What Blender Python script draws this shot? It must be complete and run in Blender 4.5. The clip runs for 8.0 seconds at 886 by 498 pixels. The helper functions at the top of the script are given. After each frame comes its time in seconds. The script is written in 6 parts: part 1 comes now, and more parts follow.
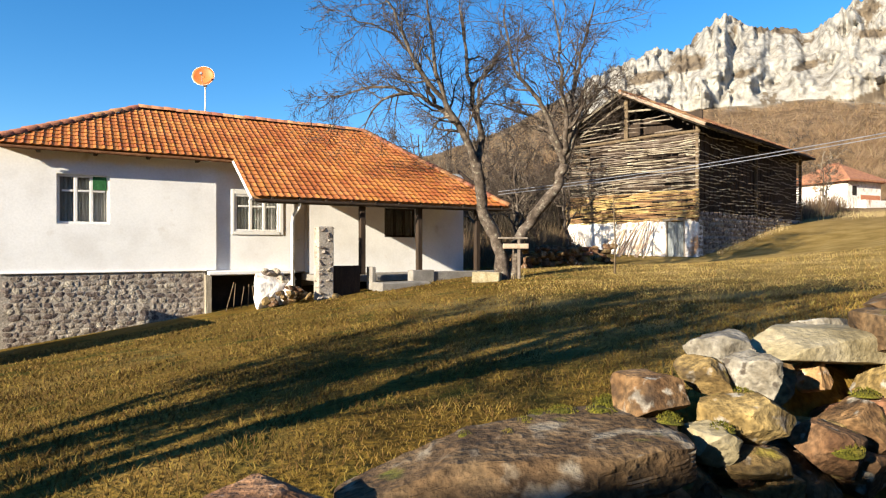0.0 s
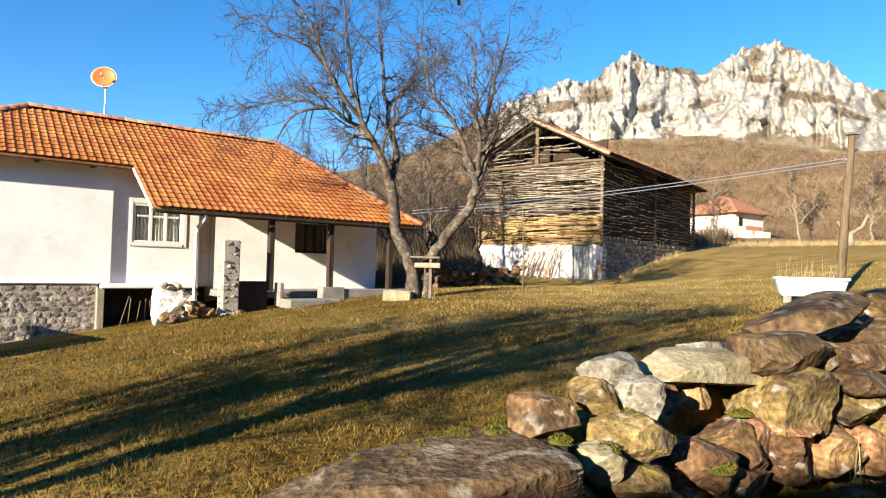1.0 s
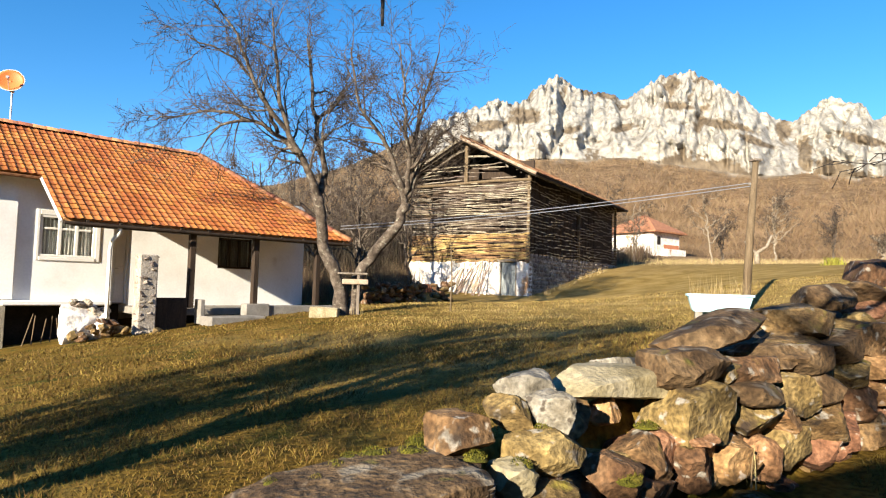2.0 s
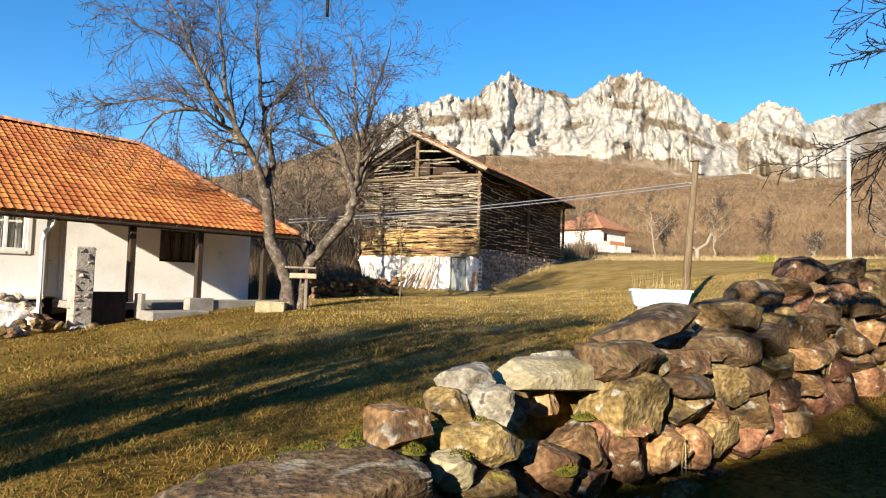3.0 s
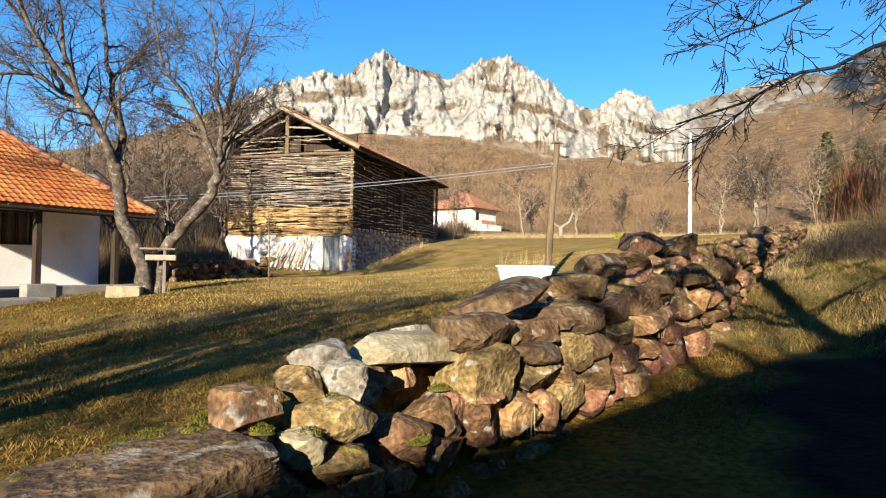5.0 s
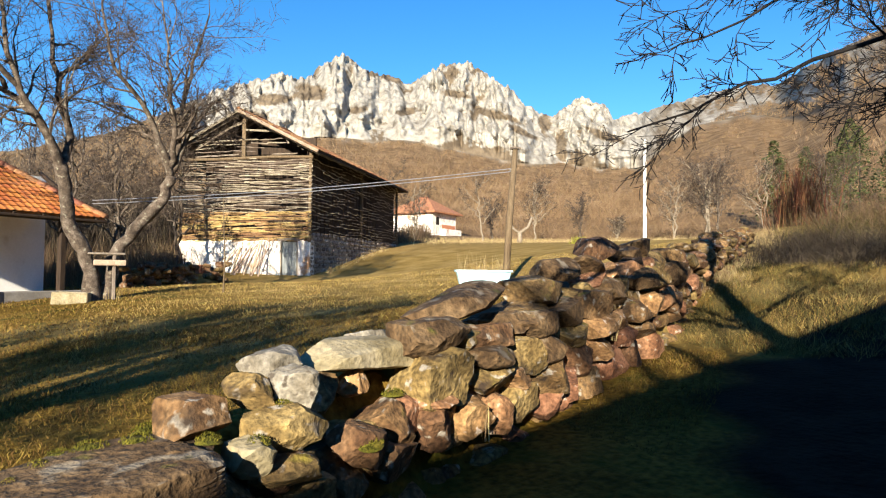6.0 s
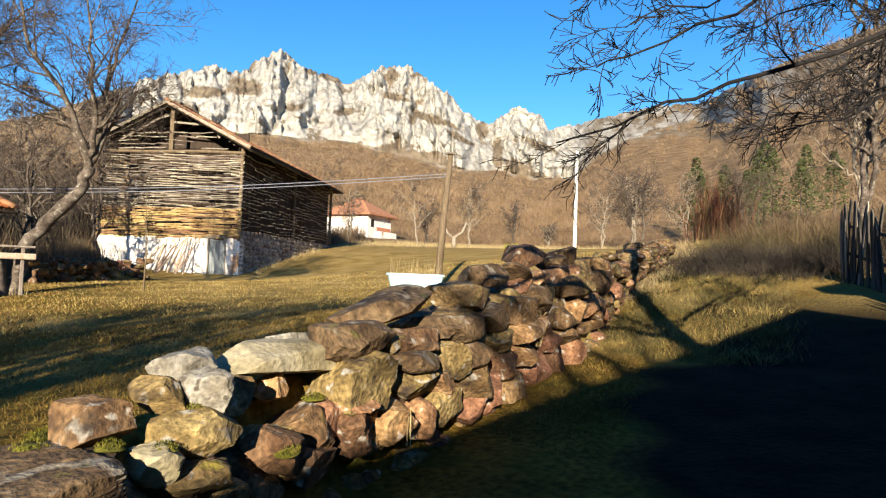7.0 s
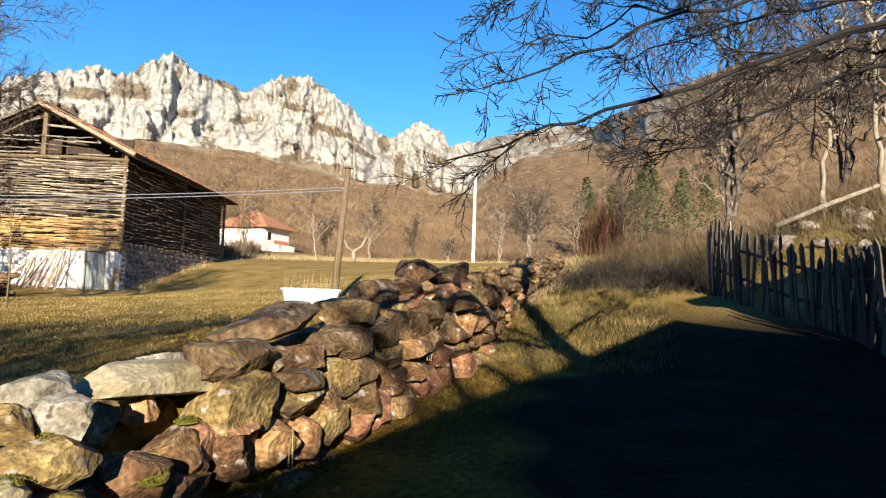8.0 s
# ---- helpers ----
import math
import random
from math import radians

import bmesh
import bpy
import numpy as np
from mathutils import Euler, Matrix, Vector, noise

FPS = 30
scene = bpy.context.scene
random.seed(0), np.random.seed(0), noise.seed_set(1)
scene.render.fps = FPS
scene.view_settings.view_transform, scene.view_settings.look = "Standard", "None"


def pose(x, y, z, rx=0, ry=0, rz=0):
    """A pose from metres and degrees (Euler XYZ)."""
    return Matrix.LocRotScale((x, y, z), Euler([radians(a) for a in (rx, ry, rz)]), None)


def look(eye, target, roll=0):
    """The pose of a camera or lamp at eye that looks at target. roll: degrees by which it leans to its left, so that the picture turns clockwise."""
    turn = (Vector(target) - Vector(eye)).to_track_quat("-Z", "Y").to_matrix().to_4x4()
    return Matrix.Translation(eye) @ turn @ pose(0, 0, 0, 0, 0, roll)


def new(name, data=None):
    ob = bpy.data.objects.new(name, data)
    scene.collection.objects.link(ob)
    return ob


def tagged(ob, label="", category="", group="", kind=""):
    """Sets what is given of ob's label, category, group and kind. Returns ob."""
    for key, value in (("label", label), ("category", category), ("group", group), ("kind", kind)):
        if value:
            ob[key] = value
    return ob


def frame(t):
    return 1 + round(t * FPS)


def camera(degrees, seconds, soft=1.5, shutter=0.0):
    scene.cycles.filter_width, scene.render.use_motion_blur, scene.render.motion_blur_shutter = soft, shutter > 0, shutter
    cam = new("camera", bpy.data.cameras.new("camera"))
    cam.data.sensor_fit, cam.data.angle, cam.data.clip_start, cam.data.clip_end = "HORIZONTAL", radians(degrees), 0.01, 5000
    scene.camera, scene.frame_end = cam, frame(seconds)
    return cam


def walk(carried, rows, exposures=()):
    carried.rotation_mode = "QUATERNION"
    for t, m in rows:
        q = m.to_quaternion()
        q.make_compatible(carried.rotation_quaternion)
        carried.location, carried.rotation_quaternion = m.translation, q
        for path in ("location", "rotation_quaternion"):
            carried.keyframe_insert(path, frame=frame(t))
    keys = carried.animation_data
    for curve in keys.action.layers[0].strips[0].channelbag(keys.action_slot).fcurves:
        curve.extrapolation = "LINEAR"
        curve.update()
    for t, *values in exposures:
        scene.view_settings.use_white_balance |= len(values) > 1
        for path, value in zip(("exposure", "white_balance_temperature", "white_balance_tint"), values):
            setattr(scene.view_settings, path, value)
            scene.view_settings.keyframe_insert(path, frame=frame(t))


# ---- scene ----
cam = camera(71.0, 8.0, 1.2)
PATH = [
    (0.0, 0.0, 0.0, 1.6, 90.016, 0.005, 0.0),
    (0.5, 0.03, -0.004, 1.612, 91.155, -0.48, -3.906),
    (1.0, 0.058, 0.004, 1.614, 91.776, -1.403, -7.931),
    (1.5, 0.088, -0.013, 1.628, 93.152, -1.545, -11.733),
    (3.0, 0.154, -0.055, 1.627, 93.064, -1.74, -18.85),
    (3.5, 0.185, -0.062, 1.618, 92.368, -2.133, -22.121),
    (4.0, 0.207, -0.075, 1.61, 92.173, -2.334, -24.788),
    (4.5, 0.24, -0.086, 1.607, 91.772, -1.454, -27.927),
    (6.0, 0.299, -0.114, 1.608, 91.9, -0.655, -33.854),
    (6.5, 0.323, -0.125, 1.617, 92.533, -1.111, -36.631),
    (7.0, 0.345, -0.138, 1.613, 92.37, -2.082, -39.922),
    (7.5, 0.371, -0.189, 1.621, 93.444, -1.554, -44.435),
    (8.0, 0.396, -0.233, 1.631, 93.954, -1.853, -49.017),
]
walk(cam, [(t, pose(*p)) for t, *p in PATH], exposures=[(0.0, 1.45), (0.5, 1.52), (1.0, 1.62), (1.5, 1.62), (3.0, 1.5), (8.0, 1.5)])

# ---- light: low winter sun from behind the camera's left ----
SUN_AZ, SUN_EL = radians(225), radians(17)
to_sun = Vector((math.sin(SUN_AZ) * math.cos(SUN_EL), math.cos(SUN_AZ) * math.cos(SUN_EL), math.sin(SUN_EL)))
world = bpy.data.worlds.new("winter_sky")
scene.world = world
world.use_nodes = True
wn = world.node_tree.nodes
sky = wn.new("ShaderNodeTexSky")
sky.sky_type, sky.sun_disc = "NISHITA", False
sky.sun_elevation, sky.sun_rotation = SUN_EL, SUN_AZ
sky.altitude, sky.air_density, sky.dust_density, sky.ozone_density = 900, 1.0, 0.0, 3.5
deep = wn.new("ShaderNodeHueSaturation")
deep.inputs["Saturation"].default_value = 1.25
world.node_tree.links.new(sky.outputs[0], deep.inputs["Color"])
world.node_tree.links.new(deep.outputs[0], wn["Background"].inputs[0])
wn["Background"].inputs[1].default_value = 0.084
sun = new("sun", bpy.data.lights.new("sun", "SUN"))
sun.data.energy, sun.data.angle, sun.data.color = 5.0, radians(0.5), (1.0, 0.88, 0.68)
sun.matrix_world = look(to_sun * 50, (0, 0, 0))


# ---- materials ----
def mat(name, cols, scale=4.0, rough=0.88, bump=0.3, fine=45.0, metal=0.0, vary=0.0, spots=(), stretch=(1, 1, 1), grain=0.35, island=False):
    """Noise-mottled surface: colours by a coarse noise, grain by a fine one, optional spots (colour, scale, from, to, only on top)."""
    m = bpy.data.materials.new(name)
    m.use_nodes = True
    n, l = m.node_tree.nodes, m.node_tree.links
    bsdf = n["Principled BSDF"]
    geo = n.new("ShaderNodeNewGeometry")
    mp = n.new("ShaderNodeMapping")
    mp.inputs["Scale"].default_value = stretch
    l.new(geo.outputs["Position"], mp.inputs["Vector"])
    big = n.new("ShaderNodeTexNoise")
    big.inputs["Scale"].default_value, big.inputs["Detail"].default_value = scale, 5
    l.new(mp.outputs[0], big.inputs["Vector"])
    ramp = n.new("ShaderNodeValToRGB")
    el = ramp.color_ramp.elements
    while len(el) < len(cols):
        el.new(0.5)
    for k, c in enumerate(cols):
        el[k].position = 0.32 + 0.36 * k / max(1, len(cols) - 1)
        el[k].color = (*c, 1)
    l.new(big.outputs[0], ramp.inputs[0])
    col = ramp.outputs[0]
    small = n.new("ShaderNodeTexNoise")
    small.inputs["Scale"].default_value, small.inputs["Detail"].default_value = fine, 4
    l.new(mp.outputs[0], small.inputs["Vector"])
    rng = n.new("ShaderNodeMapRange")
    rng.inputs["From Min"].default_value, rng.inputs["From Max"].default_value = 0.3, 0.7
    rng.inputs["To Min"].default_value, rng.inputs["To Max"].default_value = 1 - grain, 1 + grain
    l.new(small.outputs[0], rng.inputs["Value"])
    hsv = n.new("ShaderNodeHueSaturation")
    l.new(col, hsv.inputs["Color"])
    l.new(rng.outputs[0], hsv.inputs["Value"])
    col = hsv.outputs[0]
    if vary:
        pick = n.new("ShaderNodeObjectInfo").outputs["Random"] if not island else geo.outputs["Random Per Island"]
        r2 = n.new("ShaderNodeMapRange")
        r2.inputs["To Min"].default_value, r2.inputs["To Max"].default_value = 1 - vary, 1 + vary
        l.new(pick, r2.inputs["Value"])
        h2 = n.new("ShaderNodeHueSaturation")
        l.new(col, h2.inputs["Color"])
        l.new(r2.outputs[0], h2.inputs["Value"])
        mul = n.new("ShaderNodeMath")
        mul.operation = "MULTIPLY_ADD"
        mul.inputs[1].default_value, mul.inputs[2].default_value = 0.05 * min(1, vary * 3), 0.475 + 0.025 * (1 - min(1, vary * 3))
        l.new(pick, mul.inputs[0])
        l.new(mul.outputs[0], h2.inputs["Hue"])
        col = h2.outputs[0]
    for c, sc, lo, hi, top in spots:
        tn = n.new("ShaderNodeTexNoise")
        tn.inputs["Scale"].default_value, tn.inputs["Detail"].default_value = sc, 4
        l.new(geo.outputs["Position"], tn.inputs["Vector"])
        mr = n.new("ShaderNodeMapRange")
        mr.inputs["From Min"].default_value, mr.inputs["From Max"].default_value = lo, hi
        l.new(tn.outputs[0], mr.inputs["Value"])
        fac = mr.outputs[0]
        if top:
            sep = n.new("ShaderNodeSeparateXYZ")
            l.new(geo.outputs["Normal"], sep.inputs[0])
            up = n.new("ShaderNodeMapRange")
            up.inputs["From Min"].default_value, up.inputs["From Max"].default_value = 0.3, 0.75
            l.new(sep.outputs[2], up.inputs["Value"])
            mm = n.new("ShaderNodeMath")
            mm.operation = "MULTIPLY"
            l.new(fac, mm.inputs[0])
            l.new(up.outputs[0], mm.inputs[1])
            fac = mm.outputs[0]
        mix = n.new("ShaderNodeMix")
        mix.data_type = "RGBA"
        l.new(fac, mix.inputs[0])
        l.new(col, mix.inputs[6])
        mix.inputs[7].default_value = (*c, 1)
        col = mix.outputs[2]
    l.new(col, bsdf.inputs["Base Color"])
    bsdf.inputs["Roughness"].default_value, bsdf.inputs["Metallic"].default_value = rough, metal
    bsdf.inputs["Specular IOR Level"].default_value = 0.3
    if bump:
        bp = n.new("ShaderNodeBump")
        bp.inputs["Strength"].default_value, bp.inputs["Distance"].default_value = bump, 0.6 / fine
        l.new(small.outputs[0], bp.inputs["Height"])
        l.new(bp.outputs[0], bsdf.inputs["Normal"])
    return m


def leaf_mat(name, cols, scale, rough=0.9, vary=0.3):
    return mat(name, cols, scale, rough, 0, 60, vary=vary, grain=0.2, island=True)


M_LAWN = mat("lawn_turf", [(0.084, 0.050, 0.009), (0.139, 0.087, 0.017), (0.201, 0.127, 0.032)], 0.8, 0.95, 0.9, 16, grain=0.5,
             spots=[((0.051, 0.051, 0.009), 1.6, 0.52, 0.68, False), ((0.252, 0.185, 0.074), 0.13, 0.52, 0.66, False)])
M_BLADE = leaf_mat("grass_blade", [(0.074, 0.047, 0.007), (0.126, 0.078, 0.015), (0.187, 0.119, 0.030)], 1.3)
M_STONE = mat("wall_stone", [(0.074, 0.041, 0.018), (0.141, 0.084, 0.037), (0.207, 0.133, 0.065)], 6, 0.92, 1.0, 30, vary=0.3, grain=0.55,
              spots=[((0.311, 0.281, 0.237), 11, 0.60, 0.68, False), ((0.155, 0.126, 0.022), 7, 0.60, 0.70, True), ((0.033, 0.022, 0.015), 5, 0.56, 0.70, False)])
M_PALE = mat("pale_stone", [(0.187, 0.153, 0.085), (0.272, 0.230, 0.140), (0.323, 0.281, 0.196)], 4, 0.9, 0.6, 30, grain=0.25, spots=[((0.170, 0.145, 0.085), 9, 0.6, 0.75, False)])
M_LICHEN = mat("lichened_stone", [(0.105, 0.087, 0.062), (0.209, 0.189, 0.153), (0.293, 0.272, 0.237)], 7, 0.92, 0.8, 34, grain=0.4, spots=[((0.084, 0.070, 0.056), 14, 0.58, 0.66, False)])
M_RED = mat("red_stone", [(0.127, 0.062, 0.029), (0.221, 0.117, 0.058), (0.320, 0.184, 0.097)], 6, 0.92, 0.9, 30, vary=0.22, grain=0.5, spots=[((0.498, 0.415, 0.347), 12, 0.62, 0.7, False)])
M_SLAB = mat("slab_stone", [(0.050, 0.029, 0.014), (0.093, 0.057, 0.028), (0.136, 0.090, 0.048)], 5, 0.92, 1.0, 24, grain=0.55,
             spots=[((0.211, 0.180, 0.136), 6, 0.55, 0.66, True), ((0.081, 0.081, 0.012), 4, 0.62, 0.72, True)])
M_MOSS = mat("moss", [(0.054, 0.054, 0.005), (0.102, 0.096, 0.009), (0.162, 0.132, 0.018)], 14, 1.0, 1.0, 120, grain=0.5)
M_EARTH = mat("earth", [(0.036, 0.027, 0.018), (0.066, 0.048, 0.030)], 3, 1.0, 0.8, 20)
M_PLASTER = mat("white_plaster", [(0.72, 0.71, 0.70), (0.81, 0.81, 0.81), (0.85, 0.85, 0.85)], 0.9, 0.92, 0.08, 18, grain=0.04, spots=[((0.55, 0.5, 0.44), 1.7, 0.66, 0.85, False)])
M_WHITEWASH = mat("worn_whitewash", [(0.62, 0.56, 0.5), (0.78, 0.74, 0.7), (0.8, 0.78, 0.75)], 1.6, 0.95, 0.5, 14, grain=0.15, spots=[((0.42, 0.24, 0.13), 1.1, 0.58, 0.68, False), ((0.3, 0.27, 0.24), 4, 0.6, 0.7, False)])
M_MORTAR = mat("stone_mortar", [(0.257, 0.223, 0.189), (0.405, 0.365, 0.317)], 3, 0.95, 0.6, 25)
M_BASE = mat("grey_rubble_stone", [(0.116, 0.091, 0.073), (0.244, 0.202, 0.170), (0.383, 0.335, 0.288)], 7, 0.92, 1.0, 22, vary=0.45, grain=0.5)
M_TILE = mat("orange_clay_tile", [(0.335, 0.107, 0.026), (0.428, 0.149, 0.039), (0.492, 0.190, 0.060)], 1.2, 0.75, 0.2, 40, vary=0.12, grain=0.15)
M_TILE_REST = mat("orange_clay_tile_rest", [(0.335, 0.107, 0.026), (0.428, 0.149, 0.039), (0.492, 0.190, 0.060)], 1.2, 0.75, 0.2, 40, vary=0.12, grain=0.15, island=True)
M_TILE_OLD = mat("weathered_clay_tile", [(0.111, 0.055, 0.034), (0.212, 0.098, 0.047), (0.264, 0.162, 0.093)], 1.5, 0.9, 0.4, 30, vary=0.3, grain=0.3, island=True)
M_RIDGE = mat("ridge_tile", [(0.24, 0.10, 0.06), (0.42, 0.2, 0.1)], 3, 0.85, 0.3, 30, vary=0.25)
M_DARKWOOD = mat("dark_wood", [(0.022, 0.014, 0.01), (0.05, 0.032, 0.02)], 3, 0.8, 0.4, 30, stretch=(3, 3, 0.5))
# darkened copy of the grey wood, carrying the shade on the fence
M_SHADEPICKET = mat("shaded_picket", [(0.035, 0.03, 0.025), (0.085, 0.072, 0.06)], 4, 0.9, 0.5, 40, stretch=(4, 4, 0.6), vary=0.5)
M_GREYWOOD = mat("weathered_wood", [(0.16, 0.13, 0.10), (0.30, 0.26, 0.21)], 4, 0.9, 0.5, 40, stretch=(4, 4, 0.6), vary=0.25)
M_WATTLE = mat("grey_wattle", [(0.145, 0.115, 0.085), (0.255, 0.212, 0.166), (0.357, 0.315, 0.255)], 3, 0.95, 0.4, 40, vary=0.4, island=True)
M_WATTLE_TAN = mat("tan_wattle", [(0.206, 0.128, 0.056), (0.333, 0.217, 0.098), (0.396, 0.277, 0.141)], 3, 0.95, 0.4, 40, vary=0.35, island=True)
M_POLEWOOD = mat("pole_wood", [(0.096, 0.067, 0.038), (0.173, 0.128, 0.080)], 5, 0.85, 0.5, 50, stretch=(4, 4, 0.4))
M_PALEPOLE = mat("peeled_pole_wood", [(0.33, 0.24, 0.16), (0.5, 0.4, 0.3)], 4, 0.9, 0.4, 40, vary=0.3)
M_BARK = mat("fruit_tree_bark", [(0.038, 0.028, 0.021), (0.083, 0.064, 0.050), (0.143, 0.116, 0.094)], 7, 0.95, 0.8, 34, grain=0.45, spots=[((0.240, 0.225, 0.180), 9, 0.6, 0.7, False)])
M_TWIG = mat("grey_brown_twigs", [(0.040, 0.029, 0.022), (0.080, 0.060, 0.048)], 4, 0.9, 0, 40)
# bark with the shade on the overhanging limbs put into its colour
M_SHADEBARK = mat("shaded_bark", [(0.008, 0.007, 0.008), (0.018, 0.015, 0.014)], 8, 0.95, 0.5, 40)
M_PALEBARK = mat("pale_bark", [(0.177, 0.143, 0.105), (0.286, 0.245, 0.190)], 6, 0.95, 0.5, 40)
M_BRUSH = leaf_mat("winter_brush", [(0.080, 0.051, 0.029), (0.136, 0.090, 0.053), (0.184, 0.128, 0.078)], 0.3)
M_THICKET = leaf_mat("dark_thicket", [(0.03, 0.023, 0.016), (0.055, 0.042, 0.03), (0.085, 0.065, 0.045)], 0.3)
M_OLIVE = leaf_mat("olive_brambles", [(0.035, 0.032, 0.01), (0.075, 0.064, 0.02), (0.13, 0.10, 0.04)], 0.6)
M_WOODS = leaf_mat("bare_woodland", [(0.135, 0.085, 0.045), (0.198, 0.130, 0.073), (0.256, 0.178, 0.107)], 0.05, vary=0.14)
M_REDBRUSH = leaf_mat("red_brush", [(0.088, 0.032, 0.018), (0.136, 0.056, 0.028)], 0.6)
M_DRYGRASS = leaf_mat("dry_grass", [(0.240, 0.176, 0.080), (0.336, 0.256, 0.136)], 1.5)
M_STRAWBLADE = leaf_mat("straw_blade", [(0.138, 0.092, 0.024), (0.230, 0.157, 0.048), (0.311, 0.223, 0.083)], 0.9)
M_NEEDLE = leaf_mat("pine_needles", [(0.035, 0.042, 0.014), (0.070, 0.081, 0.028)], 0.4)
M_YELLOWBUSH = leaf_mat("yellow_green_bush", [(0.15, 0.15, 0.02), (0.26, 0.24, 0.04)], 2)
M_ENAMEL = mat("pale_blue_enamel", [(0.36, 0.58, 0.68), (0.44, 0.65, 0.74)], 2, 0.35, 0.05, 40, grain=0.05, spots=[((0.35, 0.3, 0.22), 9, 0.66, 0.74, False)])
M_CONCRETE = mat("concrete", [(0.170, 0.157, 0.140), (0.264, 0.246, 0.225)], 3, 0.92, 0.4, 30, grain=0.15)
M_WHITEPOLE = mat("white_concrete", [(0.66, 0.64, 0.6), (0.74, 0.72, 0.69)], 2, 0.85, 0.2, 30, grain=0.06)
M_WHITEPAINT = mat("white_paint", [(0.70, 0.69, 0.67), (0.78, 0.77, 0.75)], 3, 0.6, 0.15, 40, grain=0.08)
M_ZINC = mat("zinc_sheet", [(0.42, 0.42, 0.41), (0.55, 0.55, 0.54)], 4, 0.45, 0.1, 30, metal=0.6, grain=0.1)
M_GREYDOOR = mat("grey_board_door", [(0.15, 0.17, 0.18), (0.25, 0.27, 0.28)], 4, 0.85, 0.4, 40, stretch=(4, 4, 0.5), grain=0.2)
M_DISH = mat("orange_dish_paint", [(0.55, 0.13, 0.03), (0.68, 0.2, 0.06)], 2, 0.5, 0.05, 30, grain=0.05)
M_CURTAIN = mat("curtain", [(0.22, 0.2, 0.19), (0.4, 0.38, 0.36)], 3, 0.95, 0.3, 30, stretch=(9, 9, 0.2), grain=0.3)
M_GREEN = mat("green_cloth", [(0.02, 0.10, 0.035), (0.03, 0.15, 0.05)], 4, 0.9, 0.2, 30)
# near-black colour that paints the gloom of unlit insides
M_DARK = mat("interior_shade", [(0.012, 0.010, 0.009), (0.025, 0.02, 0.018)], 3, 0.95, 0.1, 20)
M_RUST = mat("rusty_iron", [(0.12, 0.05, 0.02), (0.24, 0.11, 0.05)], 8, 0.9, 0.4, 40)
M_BRICK = mat("red_brick", [(0.35, 0.13, 0.07), (0.45, 0.2, 0.11)], 4, 0.9, 0.4, 30)
M_WIRE = mat("wire", [(0.25, 0.27, 0.32), (0.33, 0.35, 0.4)], 3, 0.4, 0, 30, metal=0.5)


def glass_mat():
    m = bpy.data.materials.new("window_glass")
    m.use_nodes = True
    b = m.node_tree.nodes["Principled BSDF"]
    b.inputs["Base Color"].default_value = (0.85, 0.9, 0.9, 1)
    b.inputs["Roughness"].default_value, b.inputs["Transmission Weight"].default_value = 0.03, 1.0
    b.inputs["IOR"].default_value = 1.1
    return m


M_GLASS = glass_mat()


